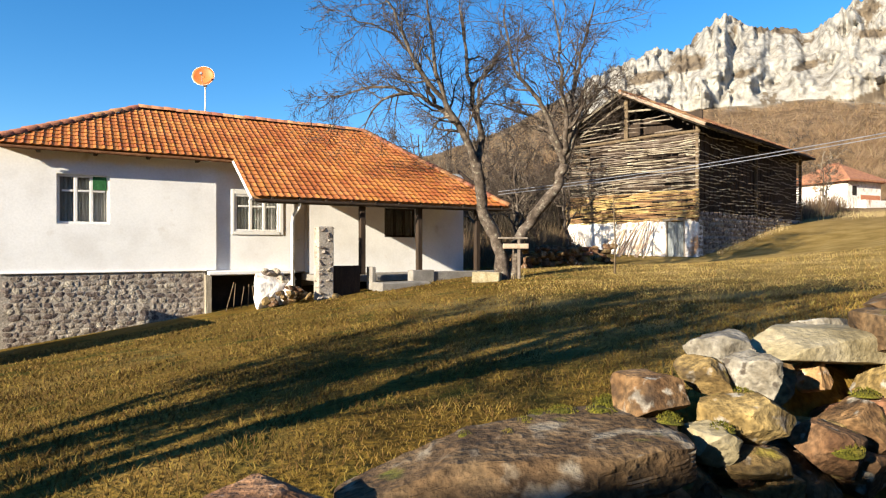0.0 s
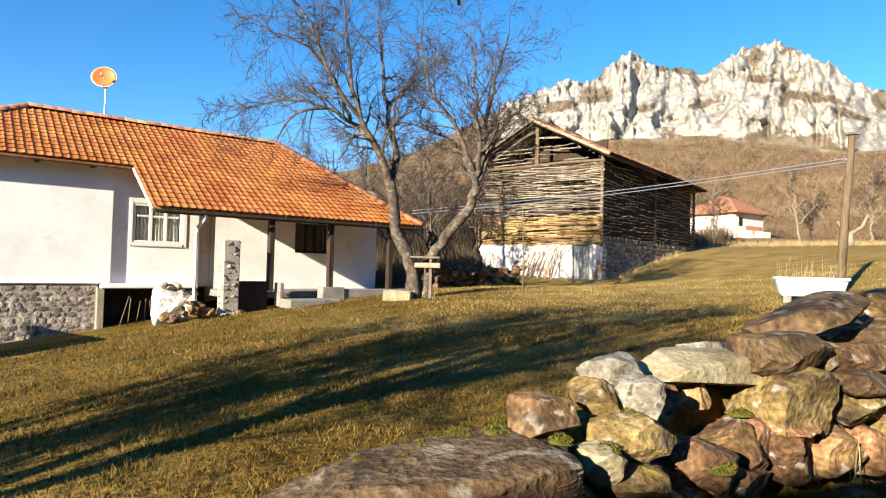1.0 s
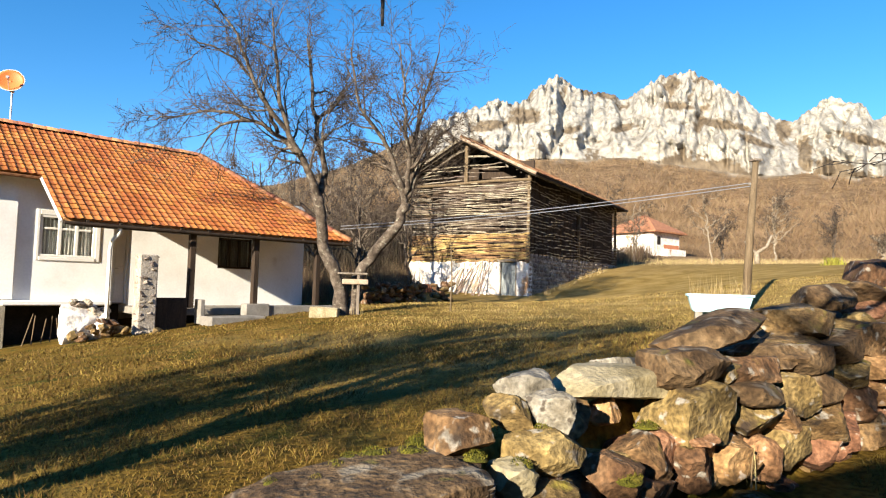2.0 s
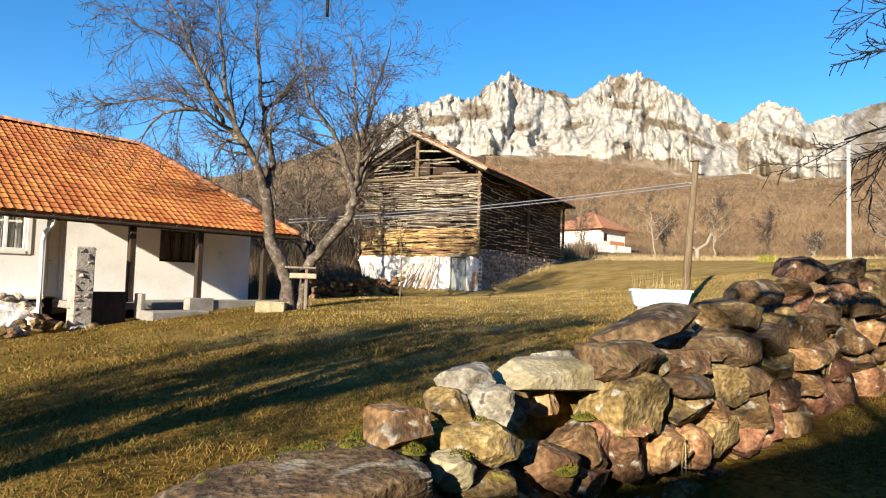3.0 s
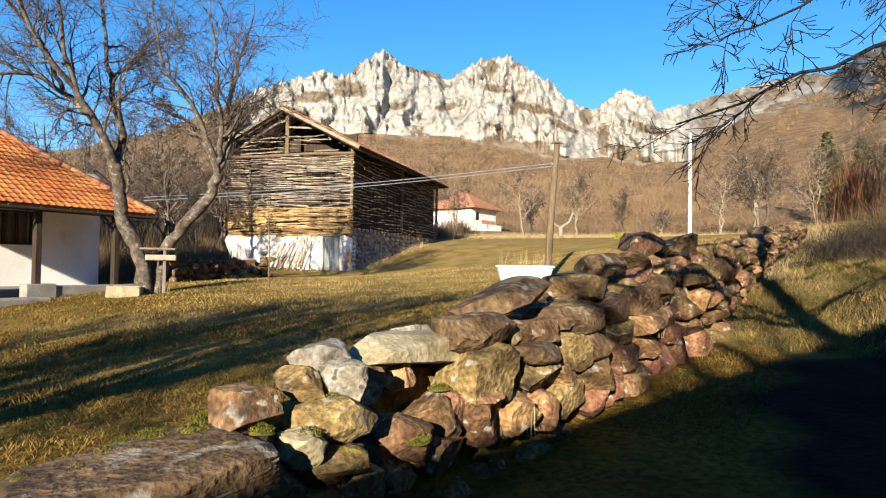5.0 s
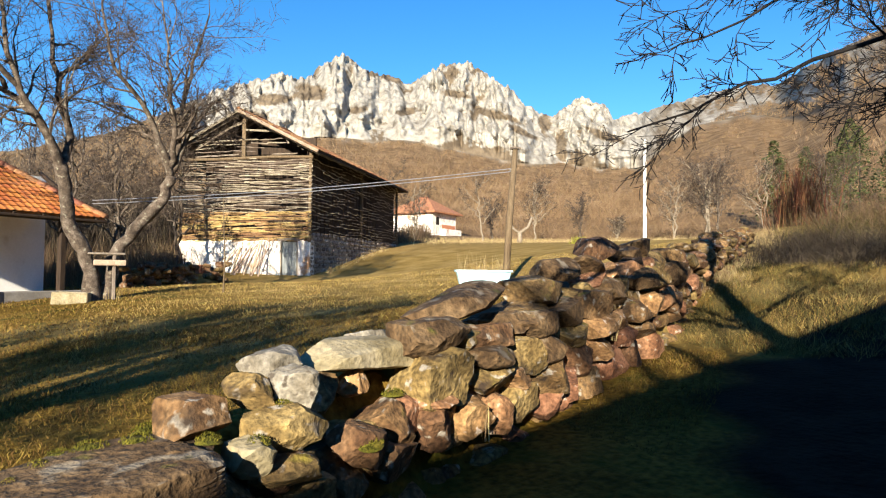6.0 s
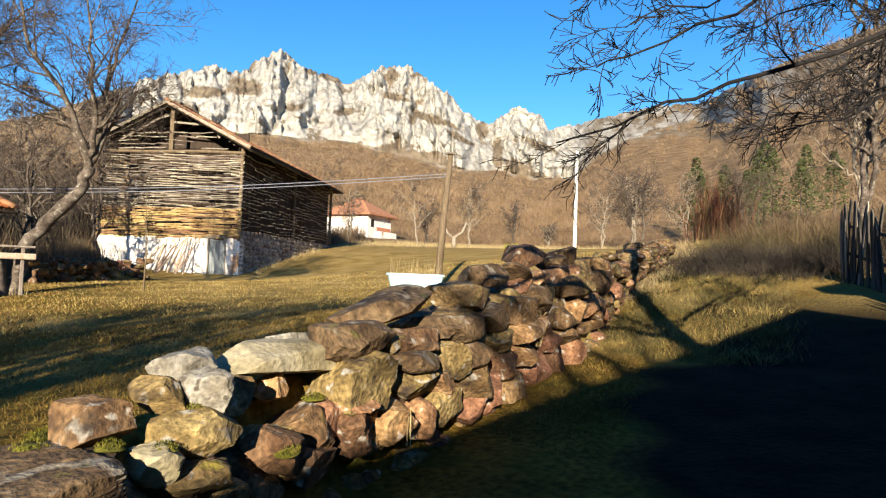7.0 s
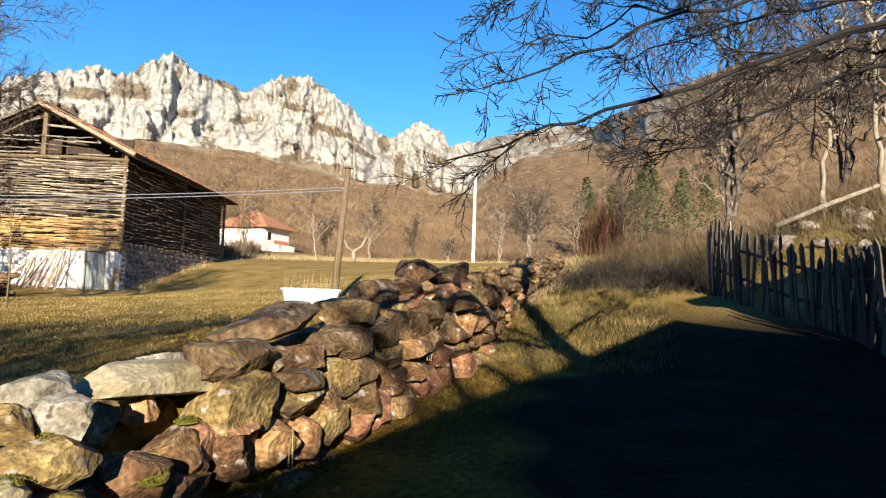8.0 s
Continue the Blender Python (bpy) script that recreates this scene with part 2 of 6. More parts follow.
# ---- mesh helpers ----
class Geo:
    """Gathers vertices and faces for one mesh."""

    def __init__(self):
        self.v, self.f = [], []

    def add(self, verts, faces):
        k = len(self.v)
        self.v += [tuple(p) for p in verts]
        self.f += [tuple(k + i for i in f) for f in faces]

    def box(self, x0, x1, y0, y1, z0, z1, c=0.012, m=None):
        """A box with chamfered edges."""
        c = min(c, (x1 - x0) / 3, (y1 - y0) / 3, (z1 - z0) / 3)
        mid, half = ((x0 + x1) / 2, (y0 + y1) / 2, (z0 + z1) / 2), ((x1 - x0) / 2, (y1 - y0) / 2, (z1 - z0) / 2)
        verts, at = [], {}
        for sx in (-1, 1):
            for sy in (-1, 1):
                for sz in (-1, 1):
                    for a in range(3):
                        s = (sx, sy, sz)
                        p = [mid[i] + s[i] * (half[i] - (0 if i == a else c)) for i in range(3)]
                        at[(sx, sy, sz, a)] = len(verts)
                        verts.append(p)
        faces = []
        for a in range(3):
            b, d = (a + 1) % 3, (a + 2) % 3
            for s in (-1, 1):
                ring = []
                for sb, sd in ((-1, -1), (1, -1), (1, 1), (-1, 1)):
                    k = [0, 0, 0]
                    k[a], k[b], k[d] = s, sb, sd
                    ring.append(at[(*k, a)])
                faces.append(ring if s > 0 else ring[::-1])
            for sb in (-1, 1):
                for sd in (-1, 1):
                    k0, k1 = [0, 0, 0], [0, 0, 0]
                    k0[a], k1[a] = -1, 1
                    k0[b] = k1[b] = sb
                    k0[d] = k1[d] = sd
                    faces.append((at[(*k0, b)], at[(*k1, b)], at[(*k1, d)], at[(*k0, d)]))
        for sx in (-1, 1):
            for sy in (-1, 1):
                for sz in (-1, 1):
                    faces.append(tuple(at[(sx, sy, sz, a)] for a in range(3)))
        if m is not None:
            verts = [m @ Vector(p) for p in verts]
        self.add(verts, faces)
        return self

    def tube(self, pts, radii, sides=6):
        pts = [Vector(p) for p in pts]
        verts, faces = [], []
        ref = Vector((0.13, 0.27, 0.95))
        for i, p in enumerate(pts):
            d = (pts[min(i + 1, len(pts) - 1)] - pts[max(i - 1, 0)])
            d = d.normalized() if d.length > 1e-9 else Vector((0, 0, 1))
            a = d.cross(ref)
            if a.length < 0.05:
                a = d.cross(Vector((1, 0, 0)))
            a.normalize()
            b = d.cross(a)
            r = radii[i] if hasattr(radii, "__len__") else radii
            for k in range(sides):
                w = 2 * math.pi * k / sides
                verts.append(p + a * (r * math.cos(w)) + b * (r * math.sin(w)))
        for i in range(len(pts) - 1):
            for k in range(sides):
                q = (k + 1) % sides
                faces.append((i * sides + k, i * sides + q, (i + 1) * sides + q, (i + 1) * sides + k))
        if sides > 3:
            faces.append(tuple(range(sides - 1, -1, -1)))
            faces.append(tuple((len(pts) - 1) * sides + k for k in range(sides)))
        self.add(verts, faces)
        return self

    def mesh(self, name, material, smooth=False):
        me = bpy.data.meshes.new(name)
        me.from_pydata(self.v, [], self.f)
        me.materials.append(material)
        if smooth:
            me.polygons.foreach_set("use_smooth", [True] * len(me.polygons))
        me.update()
        bm = bmesh.new()
        bm.from_mesh(me)
        if len(bm.faces) < 60000:
            bmesh.ops.recalc_face_normals(bm, faces=bm.faces)
        bm.to_mesh(me)
        bm.free()
        return me


def part(name, g, material, parent=None, label="", smooth=False):
    """Links geometry as one mesh object, under a thing or a part."""
    ob = new(name, g.mesh(name, material, smooth) if isinstance(g, Geo) else g)
    ob.parent = parent
    return tagged(ob, label)


def thing(name, m, label, category, group="", kind=""):
    ob = new(name)
    ob.empty_display_size = 0.2
    ob.matrix_world = m
    return tagged(ob, label, category, group, kind)


def solo(name, g, material, label, category, group="", kind="", smooth=False):
    return tagged(part(name, g, material, None, "", smooth), label, category, group, kind)


def smoothstep(a, b, x):
    t = np.clip((x - a) / (b - a), 0, 1)
    return t * t * (3 - 2 * t)


# ---- ground ----
HB, HX, HY = radians(30.64), -5.03, 16.485          # farmhouse: turn and lower eave's end
BB, BX, BY = radians(43.5), 11.65, 28.37             # barn: turn and front corner


def wall_y(x):
    return 2.08 + 0.42 * x


def lawn(x, y):
    z = 0.7683 + 0.1374 * x - 0.0323 * y - 0.00093 * x * x - 0.00079 * x * y + 0.00124 * y * y - 0.846 * np.exp(-((x - 12) ** 2 + (y - 27) ** 2) / 72) - 0.600 * np.exp(-((x - 10) ** 2 + (y - 13) ** 2) / 40.5) + 0.097 * np.exp(-((x - 1.5) ** 2 + (y - 20.5) ** 2) / 50)
    return z


def yard(x, y):
    return np.interp(x, [-20, 0, 4, 8, 10, 13, 24], [-0.4, 0, 0.32, 0.65, 1.15, 1.7, 3.4]) + 0.05 * np.sin(x * 0.7 + y) * smoothstep(3, 8, np.abs(x))


def near_ground(x, y):
    edge = smoothstep(0.12, 0.5, y - wall_y(x))
    edge = np.maximum(edge, 0)
    a, b = lawn(np.clip(x, -40, 60), np.clip(y, -30, 85)), yard(np.minimum(x, 24), y)
    bank = 1.3 * smoothstep(13, 20, x) * smoothstep(6.0, 3.0, y) * smoothstep(-12, -2, y)
    return a * edge + (b + bank) * (1 - edge)


# skyline: bearing, height of skyline, height of cliff foot, distance of foot and of crest, share of bare rock
# bearings outside the view hold unseen hills, raised to block horizon skylight
SKY = [(-180, 14.5, 9, 200, 420, 0), (-100, 14, 9, 220, 420, 0), (-62, 13, 8, 300, 480, 0), (-46, 8, 5, 420, 560, 0), (-20, 6.5, 4, 420, 560, 0), (-11, 7.2, 5, 420, 560, 0), (-1, 8.6, 5, 420, 560, 0), (5, 10.6, 6, 420, 560, 0),
       (9, 12.5, 8, 420, 560, 0), (11.5, 14.0, 11, 520, 680, 0.3), (12.5, 14.6, 11.2, 600, 760, 0.8), (14.9, 15.9, 11.3, 620, 790, 1), (18.9, 17.2, 11.5, 620, 800, 1), (20, 16.7, 11.6, 620, 800, 1),
       (21.5, 16.8, 11.6, 620, 800, 1), (22.5, 18.1, 11.7, 620, 800, 1), (24.8, 19.1, 11.7, 620, 800, 1), (26.2, 17.9, 11.7, 620, 810, 0.9), (28.3, 17.4, 11.7, 620, 820, 0.75), (30.7, 16.9, 11.7, 620, 810, 0.8),
       (32, 17.9, 11.5, 620, 790, 1), (34.6, 18.8, 11, 620, 780, 1), (35.9, 18.9, 10.7, 620, 780, 1), (37.9, 17.6, 10.3, 620, 780, 1), (39.7, 16.6, 10, 620, 780, 1), (41.3, 15.1, 9.8, 620, 780, 0.95),
       (43.0, 14.0, 9.6, 640, 800, 0.6), (44.0, 13.9, 9.6, 660, 820, 0.6), (45.4, 15.1, 9.6, 680, 820, 1), (46.8, 15.5, 9.5, 680, 820, 1), (48.2, 14.9, 9.2, 680, 820, 1), (49.2, 13.7, 9, 700, 840, 0.9),
       (51.5, 13.8, 9, 720, 900, 0.75), (53.5, 14.4, 11, 900, 1200, 0.3), (56.5, 14.9, 12.5, 950, 1250, 0.45), (60, 15.3, 13, 950, 1250, 0.45), (62.5, 15.2, 12.5, 850, 1080, 0.3), (64, 16.0, 12.5, 720, 900, 0.5),
       (67, 17.4, 13.5, 560, 720, 0.35), (74, 19.4, 15, 420, 580, 0.2), (85, 20.1, 15, 360, 520, 0.12), (100, 19, 13, 360, 520, 0), (130, 17, 10, 220, 420, 0), (180, 14.5, 9, 200, 420, 0)
       ]


# foot of the bare cliffs: bearing, height; scree and scrub among them: bearing, height, two half-widths, slant
CLIFF_FOOT = [(12, 12.0), (17, 12.0), (20.3, 11.8), (24.8, 11.7), (29.1, 11.7), (30.9, 12.1), (33.4, 11.4), (34.9, 12.4), (37.2, 12.1), (40.2, 10.9), (43, 9.5), (45, 9.4), (45.4, 11.0), (46.6, 11.3), (49, 9.6), (51.2, 8.6), (53.2, 9.4), (55.5, 11.4), (60, 13.2)]
SCREE = [(28.9, 17.4, 2.3, 0.55, -0.22), (18.1, 14.7, 1.5, 0.45, 0.1), (21.6, 15.6, 1.5, 0.6, -0.1), (34.9, 15.9, 1.3, 0.35, -0.15), (38.6, 14.1, 2.0, 0.35, -0.3), (30.4, 14.3, 1.1, 0.3, 0.1), (43.1, 13.4, 0.6, 0.9, -0.3),
         (44.6, 11.2, 0.5, 1.5, -0.5), (48.4, 12.0, 1.6, 0.4, -0.4), (25.8, 14.3, 0.9, 0.28, 0.2), (16.2, 13.2, 1.6, 0.4, 0.0), (41.0, 12.6, 1.3, 0.3, -0.5)]


def crags(A, E):
    """Pointed limestone buttresses: how far each place stands out, and how surely it lies on one."""
    r = random.Random(17)
    out, body = np.zeros(A.shape), np.zeros(A.shape)
    for k in range(330):
        a0, e0 = r.uniform(11, 56), 9.5 + 9.0 * r.random()
        size = r.choice((0.5, 0.7, 0.7, 1.0, 1.5))
        w, skew, deep = r.uniform(0.32, 0.62), r.uniform(-0.25, 0.4), r.uniform(0.5, 1.1) * size ** 0.6
        d = e0 - E
        h = 1 - np.abs(A - a0 - skew * d) / (0.10 * size + w * np.maximum(d, 0))
        h = np.clip(h, 0, 1) * np.clip(d / 0.12, 0, 1) * np.clip((3.0 * size - d) / (1.2 * size), 0, 1)
        out = np.maximum(out, np.minimum(h * 1.7, 1) ** 0.8 * deep)
        body = np.maximum(body, np.minimum(h * 3, 1))
    return out, body


def ground_sheet():
    fine = np.concatenate([np.arange(-48, 11, 0.22), np.arange(11, 56, 0.105), np.arange(56, 96, 0.2)])
    az = np.concatenate([np.arange(-180, -48, 4.0), fine, np.arange(96, 180, 4.0)])
    near = np.concatenate([np.geomspace(0.4, 3, 26)[:-1], np.arange(3, 9, 0.11), np.geomspace(9, 90, 60)])
    cols = np.array(SKY).T
    sk, ft, r1, r2, rk = (np.interp(az, cols[0], c) for c in cols[1:])
    nz = lambda a, b, c=0.0: noise.noise(Vector((a, b, c)))
    n_slope, n_cliff = 26, 76
    rows_z, rows_r, rock = [], [], []
    rad = np.radians(az)
    for r in near:
        x, y = r * np.sin(rad), r * np.cos(rad)
        z = near_ground(x, y)
        rows_r.append(np.full(len(az), r)), rows_z.append(z), rock.append(np.zeros(len(az)))
    z90 = rows_z[-1]
    ground_el = np.degrees(np.arctan2(z90 - 1.6, 90))
    for k in range(1, n_slope + 1):
        t = k / n_slope
        r = 90 * (r1 / 90) ** t
        el = ground_el + (ft - ground_el) * t ** 0.75
        bump = np.array([nz(a * 0.35, t * 5, 3) * 0.5 + nz(a * 1.1, t * 9, 5) * 0.25 for a in az]) * t
        rows_r.append(r), rows_z.append(1.6 + r * np.tan(np.radians(el + bump * (1 - 0.6 * (k == n_slope)))))
        edge = np.array([nz(a * 0.9, 7.7) * 0.5 for a in az])
        rock.append(rk * np.clip((t - 0.93 + edge * 0.1) * 8, 0, 0.6) * np.array([max(0, 0.2 + 1.6 * nz(a * 0.8, t * 12, 9)) for a in az]))
    jag = np.array([abs(nz(a * 0.9, 0.5)) * 0.8 + abs(nz(a * 2.3, 1.5)) * 0.6 + abs(nz(a * 5.2, 2.5)) * 0.32 for a in az])
    top = sk + (0.30 - jag) * np.clip(rk, 0.1, 1) * 0.85
    T = np.arange(1, n_cliff + 1)[:, None] / n_cliff
    E = ft[None, :] + (top - ft)[None, :] * T
    A = np.broadcast_to(az[None, :], E.shape)
    crag, body = crags(A, E)
    fine_n = np.array([[nz(a * 1.7, e * 1.5, 12) * 9 + nz(a * 4.2, e * 4.0, 13) * 5 + nz(a * 9, e * 9, 14) * 2.2 for a, e in zip(ra, re)] for ra, re in zip(A, E)])
    big_n = np.array([[nz(a * 0.5, e * 0.25, 11) for a, e in zip(ra, re)] for ra, re in zip(A, E)])
    edge_n = np.array([[nz(a * 0.8, e * 1.1, 21) * 0.7 + nz(a * 2.4, e * 2.6, 22) * 0.5 + nz(a * 6.5, e * 6.0, 23) * 0.3 for a, e in zip(ra, re)] for ra, re in zip(A, E)])
    wild = 0.1 + 0.9 * rk[None, :]
    off = (crag * 44 + big_n * 24 + fine_n * 1.3) * wild * np.minimum(1, 4 * T) * (r1 / 620)[None, :]
    Rc = r1[None, :] + (r2 - r1)[None, :] * T - off
    Rc = 0.6 * np.minimum.accumulate(Rc[::-1], 0)[::-1] + 0.4 * Rc
    foot = np.interp(az, *np.array(CLIFF_FOOT).T)[None, :]
    bare = (E - foot) * 1.6 + edge_n * 1.7 + (body - 0.45) * 1.6
    for a0, e0, ra, re, slant in SCREE:
        d = np.hypot((A - a0) / ra, (E - e0 - slant * (A - a0)) / re)
        bare = np.minimum(bare, (d - 1) * 1.5 + edge_n * 1.0)
    bare = np.minimum(bare, 0.22 + edge_n * 1.7 + body * 1.1)
    bare = np.clip(bare * 3 + 0.3, 0, 1) * np.clip(rk[None, :] * 2.2 - 0.35 + edge_n * 0.9 * (rk[None, :] < 0.9), 0, 1)
    for k in range(n_cliff):
        rows_r.append(Rc[k]), rows_z.append(1.6 + Rc[k] * np.tan(np.radians(E[k]))), rock.append(bare[k])
    rows_r.append(rows_r[-1] + 150), rows_z.append(rows_z[-1] - 30), rock.append(np.zeros(len(az)))
    rows_r.append(np.full(len(az), 2400.0)), rows_z.append(np.full(len(az), 40.0)), rock.append(np.zeros(len(az)))
    R, Z = np.array(rows_r), np.array(rows_z)
    n, m = R.shape
    co = np.stack([R * np.sin(rad), R * np.cos(rad), Z], -1).reshape(-1, 3)
    i, j = np.meshgrid(np.arange(n - 1), np.arange(m), indexing="ij")
    q = np.stack([i * m + j, i * m + (j + 1) % m, (i + 1) * m + (j + 1) % m, (i + 1) * m + j], -1).reshape(-1, 4)[:, ::-1]
    me = bpy.data.meshes.new("ground")
    me.from_pydata(co.tolist(), [], q.tolist() + [tuple(range(m))])
    att = me.attributes.new("rock", "FLOAT", "POINT")
    att.data.foreach_set("value", np.array(rock).reshape(-1).astype(np.float32))
    cliff = me.attributes.new("cliff", "FLOAT", "POINT")
    cliff.data.foreach_set("value", np.repeat(np.arange(n) > len(near) + n_slope - 2, m).astype(np.float32))
    X, Y = R * np.sin(rad), R * np.cos(rad)
    # mask of the house's shade on the yard, painted into the ground colour
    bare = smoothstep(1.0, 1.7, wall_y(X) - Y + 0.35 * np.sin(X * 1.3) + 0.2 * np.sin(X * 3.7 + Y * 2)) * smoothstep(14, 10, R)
    soil = me.attributes.new("yard_shade", "FLOAT", "POINT")
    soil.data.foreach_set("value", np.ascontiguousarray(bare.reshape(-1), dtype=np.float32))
    far = np.broadcast_to(smoothstep(30, 75, R), R.shape)
    dry = np.clip(smoothstep(7, 22, R) * smoothstep(6, 22, np.broadcast_to(az, R.shape)), 0, 1) * 0.85
    straw = me.attributes.new("straw", "FLOAT", "POINT")
    straw.data.foreach_set("value", np.ascontiguousarray(dry.reshape(-1), dtype=np.float32))
    hill = me.attributes.new("hill", "FLOAT", "POINT")
    hill.data.foreach_set("value", np.ascontiguousarray(far.reshape(-1), dtype=np.float32))
    me.polygons.foreach_set("use_smooth", [True] * len(me.polygons))
    return me


def ground_mat():
    m = M_LAWN
    n, l = m.node_tree.nodes, m.node_tree.links
    bsdf = n["Principled BSDF"]
    lawn_col = bsdf.inputs["Base Color"].links[0].from_socket
    geo = n["Geometry"] if "Geometry" in n else n.new("ShaderNodeNewGeometry")

    def tex(scale, stops):
        t = n.new("ShaderNodeTexNoise")
        t.inputs["Scale"].default_value, t.inputs["Detail"].default_value = scale, 8
        t.inputs["Roughness"].default_value = 0.65
        l.new(geo.outputs["Position"], t.inputs["Vector"])
        r = n.new("ShaderNodeValToRGB")
        while len(r.color_ramp.elements) < len(stops):
            r.color_ramp.elements.new(0.5)
        for k, (p, c) in enumerate(stops):
            r.color_ramp.elements[k].position, r.color_ramp.elements[k].color = p, (*c, 1)
        l.new(t.outputs[0], r.inputs[0])
        return r.outputs[0]

    def mixed(fac, a, b):
        x = n.new("ShaderNodeMix")
        x.data_type = "RGBA"
        l.new(fac, x.inputs[0]), l.new(a, x.inputs[6]), l.new(b, x.inputs[7])
        return x.outputs[2]

    def attr(name):
        a = n.new("ShaderNodeAttribute")
        a.attribute_name = name
        return a.outputs["Fac"]

    brush = tex(0.09, [(0.35, (0.097, 0.062, 0.033)), (0.5, (0.166, 0.108, 0.059)), (0.62, (0.218, 0.147, 0.083))])
    stone = tex(0.07, [(0.33, (0.13, 0.117, 0.10)), (0.45, (0.245, 0.229, 0.203)), (0.58, (0.34, 0.324, 0.294))])
    # near-black tone that deepens the yard's cast shade
    shade_tone = tex(1.7, [(0.4, (0.007, 0.005, 0.004)), (0.6, (0.015, 0.012, 0.009))])
    hay = tex(0.9, [(0.36, (0.179, 0.120, 0.034)), (0.5, (0.271, 0.185, 0.062)), (0.64, (0.339, 0.243, 0.094))])
    col = mixed(attr("straw"), lawn_col, hay)
    col = mixed(attr("yard_shade"), col, shade_tone)
    col = mixed(attr("hill"), col, brush)
    scrub = tex(0.06, [(0.36, (0.075, 0.058, 0.042)), (0.5, (0.125, 0.098, 0.07)), (0.62, (0.165, 0.13, 0.092))])
    col = mixed(attr("cliff"), col, scrub)
    col = mixed(attr("rock"), col, stone)
    l.new(col, bsdf.inputs["Base Color"])
    bsdf.inputs["Specular IOR Level"].default_value = 0.05
    return m


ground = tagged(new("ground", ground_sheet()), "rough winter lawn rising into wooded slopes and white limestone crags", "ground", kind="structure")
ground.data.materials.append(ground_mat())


def gz(x, y):
    """Height of the ground at a place."""
    return float(near_ground(np.array(float(x)), np.array(float(y))))


rnd = random.Random(7)


# ---- rocks ----
def rock_mesh(name, sx, sy, sz, seed, material, level=3, boxy=5.0, chops=12, rough=0.05):
    """An angular boulder: a rounded block, chopped by random planes and roughened."""
    r = random.Random(seed)
    bm = bmesh.new()
    bmesh.ops.create_icosphere(bm, subdivisions=level, radius=1)
    cuts = []
    for _ in range(chops):
        d = Vector((r.gauss(0, 1), r.gauss(0, 1), r.gauss(0, 0.8))).normalized()
        cuts.append((d, r.uniform(0.64, 0.98)))
    off = Vector((r.uniform(-50, 50), r.uniform(-50, 50), r.uniform(-50, 50)))
    for v in bm.verts:
        d = v.co.normalized()
        k = (abs(d.x) ** boxy + abs(d.y) ** boxy + abs(d.z) ** boxy) ** (-1 / boxy)
        p = d * min(k, 1.5)
        for n, lim in cuts:
            over = p.dot(n) - lim
            if over > 0:
                p = p - n * over
        q = Vector((p.x * sx, p.y * sy, p.z * sz))
        w = min(sx, sy, sz)
        h = noise.noise(q * (1.1 / w) + off) * 0.8 + noise.noise(q * (2.7 / w) + off) * 0.5 + noise.noise(q * (6.0 / w) + off) * 0.34 + noise.noise(q * (13.0 / w) + off) * 0.2
        v.co = q + d * (h * rough * 2.2 * w)
    for f in bm.faces:
        f.smooth = True
    me = bpy.data.meshes.new(name)
    bm.to_mesh(me)
    bm.free()
    me.set_sharp_from_angle(angle=radians(24))
    me.materials.append(material)
    return me


# ---- the dry stone retaining wall beside the camera ----
WALL_TURN = math.atan(0.42)
stone_wall = thing("stone_wall", pose(0, 0, 0), "tumbled dry stone retaining wall of brown mossy field stones", "stone wall")


def wall_top(x):
    return float(np.interp(x, [-3, -0.6, 0.9, 1.75, 2.4, 2.9, 3.8, 4.6, 5.6, 6.6, 8.0, 9.5, 11, 19, 23],
                           [0.5, 0.76, 0.76, 0.88, 0.96, 1.10, 1.34, 1.5, 1.68, 1.84, 1.88, 1.92, 2.15, 3.0, 3.3]))


def lay(name, x, off, z, sx, sy, sz, seed, material, label="", yaw=0.0, tilt=0.0, lean=0.0, level=3, **kw):
    """A stone of the wall: off is how far behind the face its middle lies."""
    me = rock_mesh(name, sx / 2, sy / 2, sz / 2, seed, material, level, **kw)
    cx = x - off * math.sin(WALL_TURN)
    cy = wall_y(x) + off * math.cos(WALL_TURN)
    ob = part(name, me, material, stone_wall, label)
    ob.matrix_local = pose(cx, cy, z, lean, tilt, math.degrees(WALL_TURN) + yaw)
    return ob


def face_courses():
    base = lambda x: float(yard(np.array(x), np.array(wall_y(x)))) - 0.12
    z_off, seed = 0.0, 100
    z = {}
    for course in range(12):
        x = -2.6 + rnd.uniform(0, 0.3)
        while x < 15.5:
            big = 1.0 if x < 9 else 0.85
            w = rnd.uniform(0.2, 0.5) * big * (1.25 if rnd.random() < 0.2 else 1)
            h = rnd.uniform(0.17, 0.26) * big
            mid = x + w / 2
            key = round(mid * 5)
            low = max(z.get(key + k, base(mid)) for k in (-1, 0, 1)) if course else base(mid)
            low = 0.5 * low + 0.5 * (base(mid) + course * 0.19)
            top = wall_top(mid) - (0.12 if mid < 8 else 0.05)
            if low + h * 0.55 < top and not (1.5 < mid < 1.72 and low > 0.5):
                seed += 1
                kind = M_RED if (rnd.random() < (0.42 if 4.5 < mid < 8 else 0.2)) else M_STONE
                lay("stone", mid, (0.26 if 2.3 < mid < 8.0 else 0.16) + rnd.uniform(-0.04, 0.05), low + h / 2, w * 1.2, rnd.uniform(0.36, 0.5), h * 1.28, seed, kind,
                    yaw=rnd.uniform(-9, 9), tilt=rnd.uniform(-8, 8) - 5, lean=rnd.uniform(-6, 6), level=4 if mid < 4.5 else 3)
                for k in range(round(x * 5), round((x + w) * 5) + 1):
                    z[k] = low + h
            x += w * 0.98


face_courses()
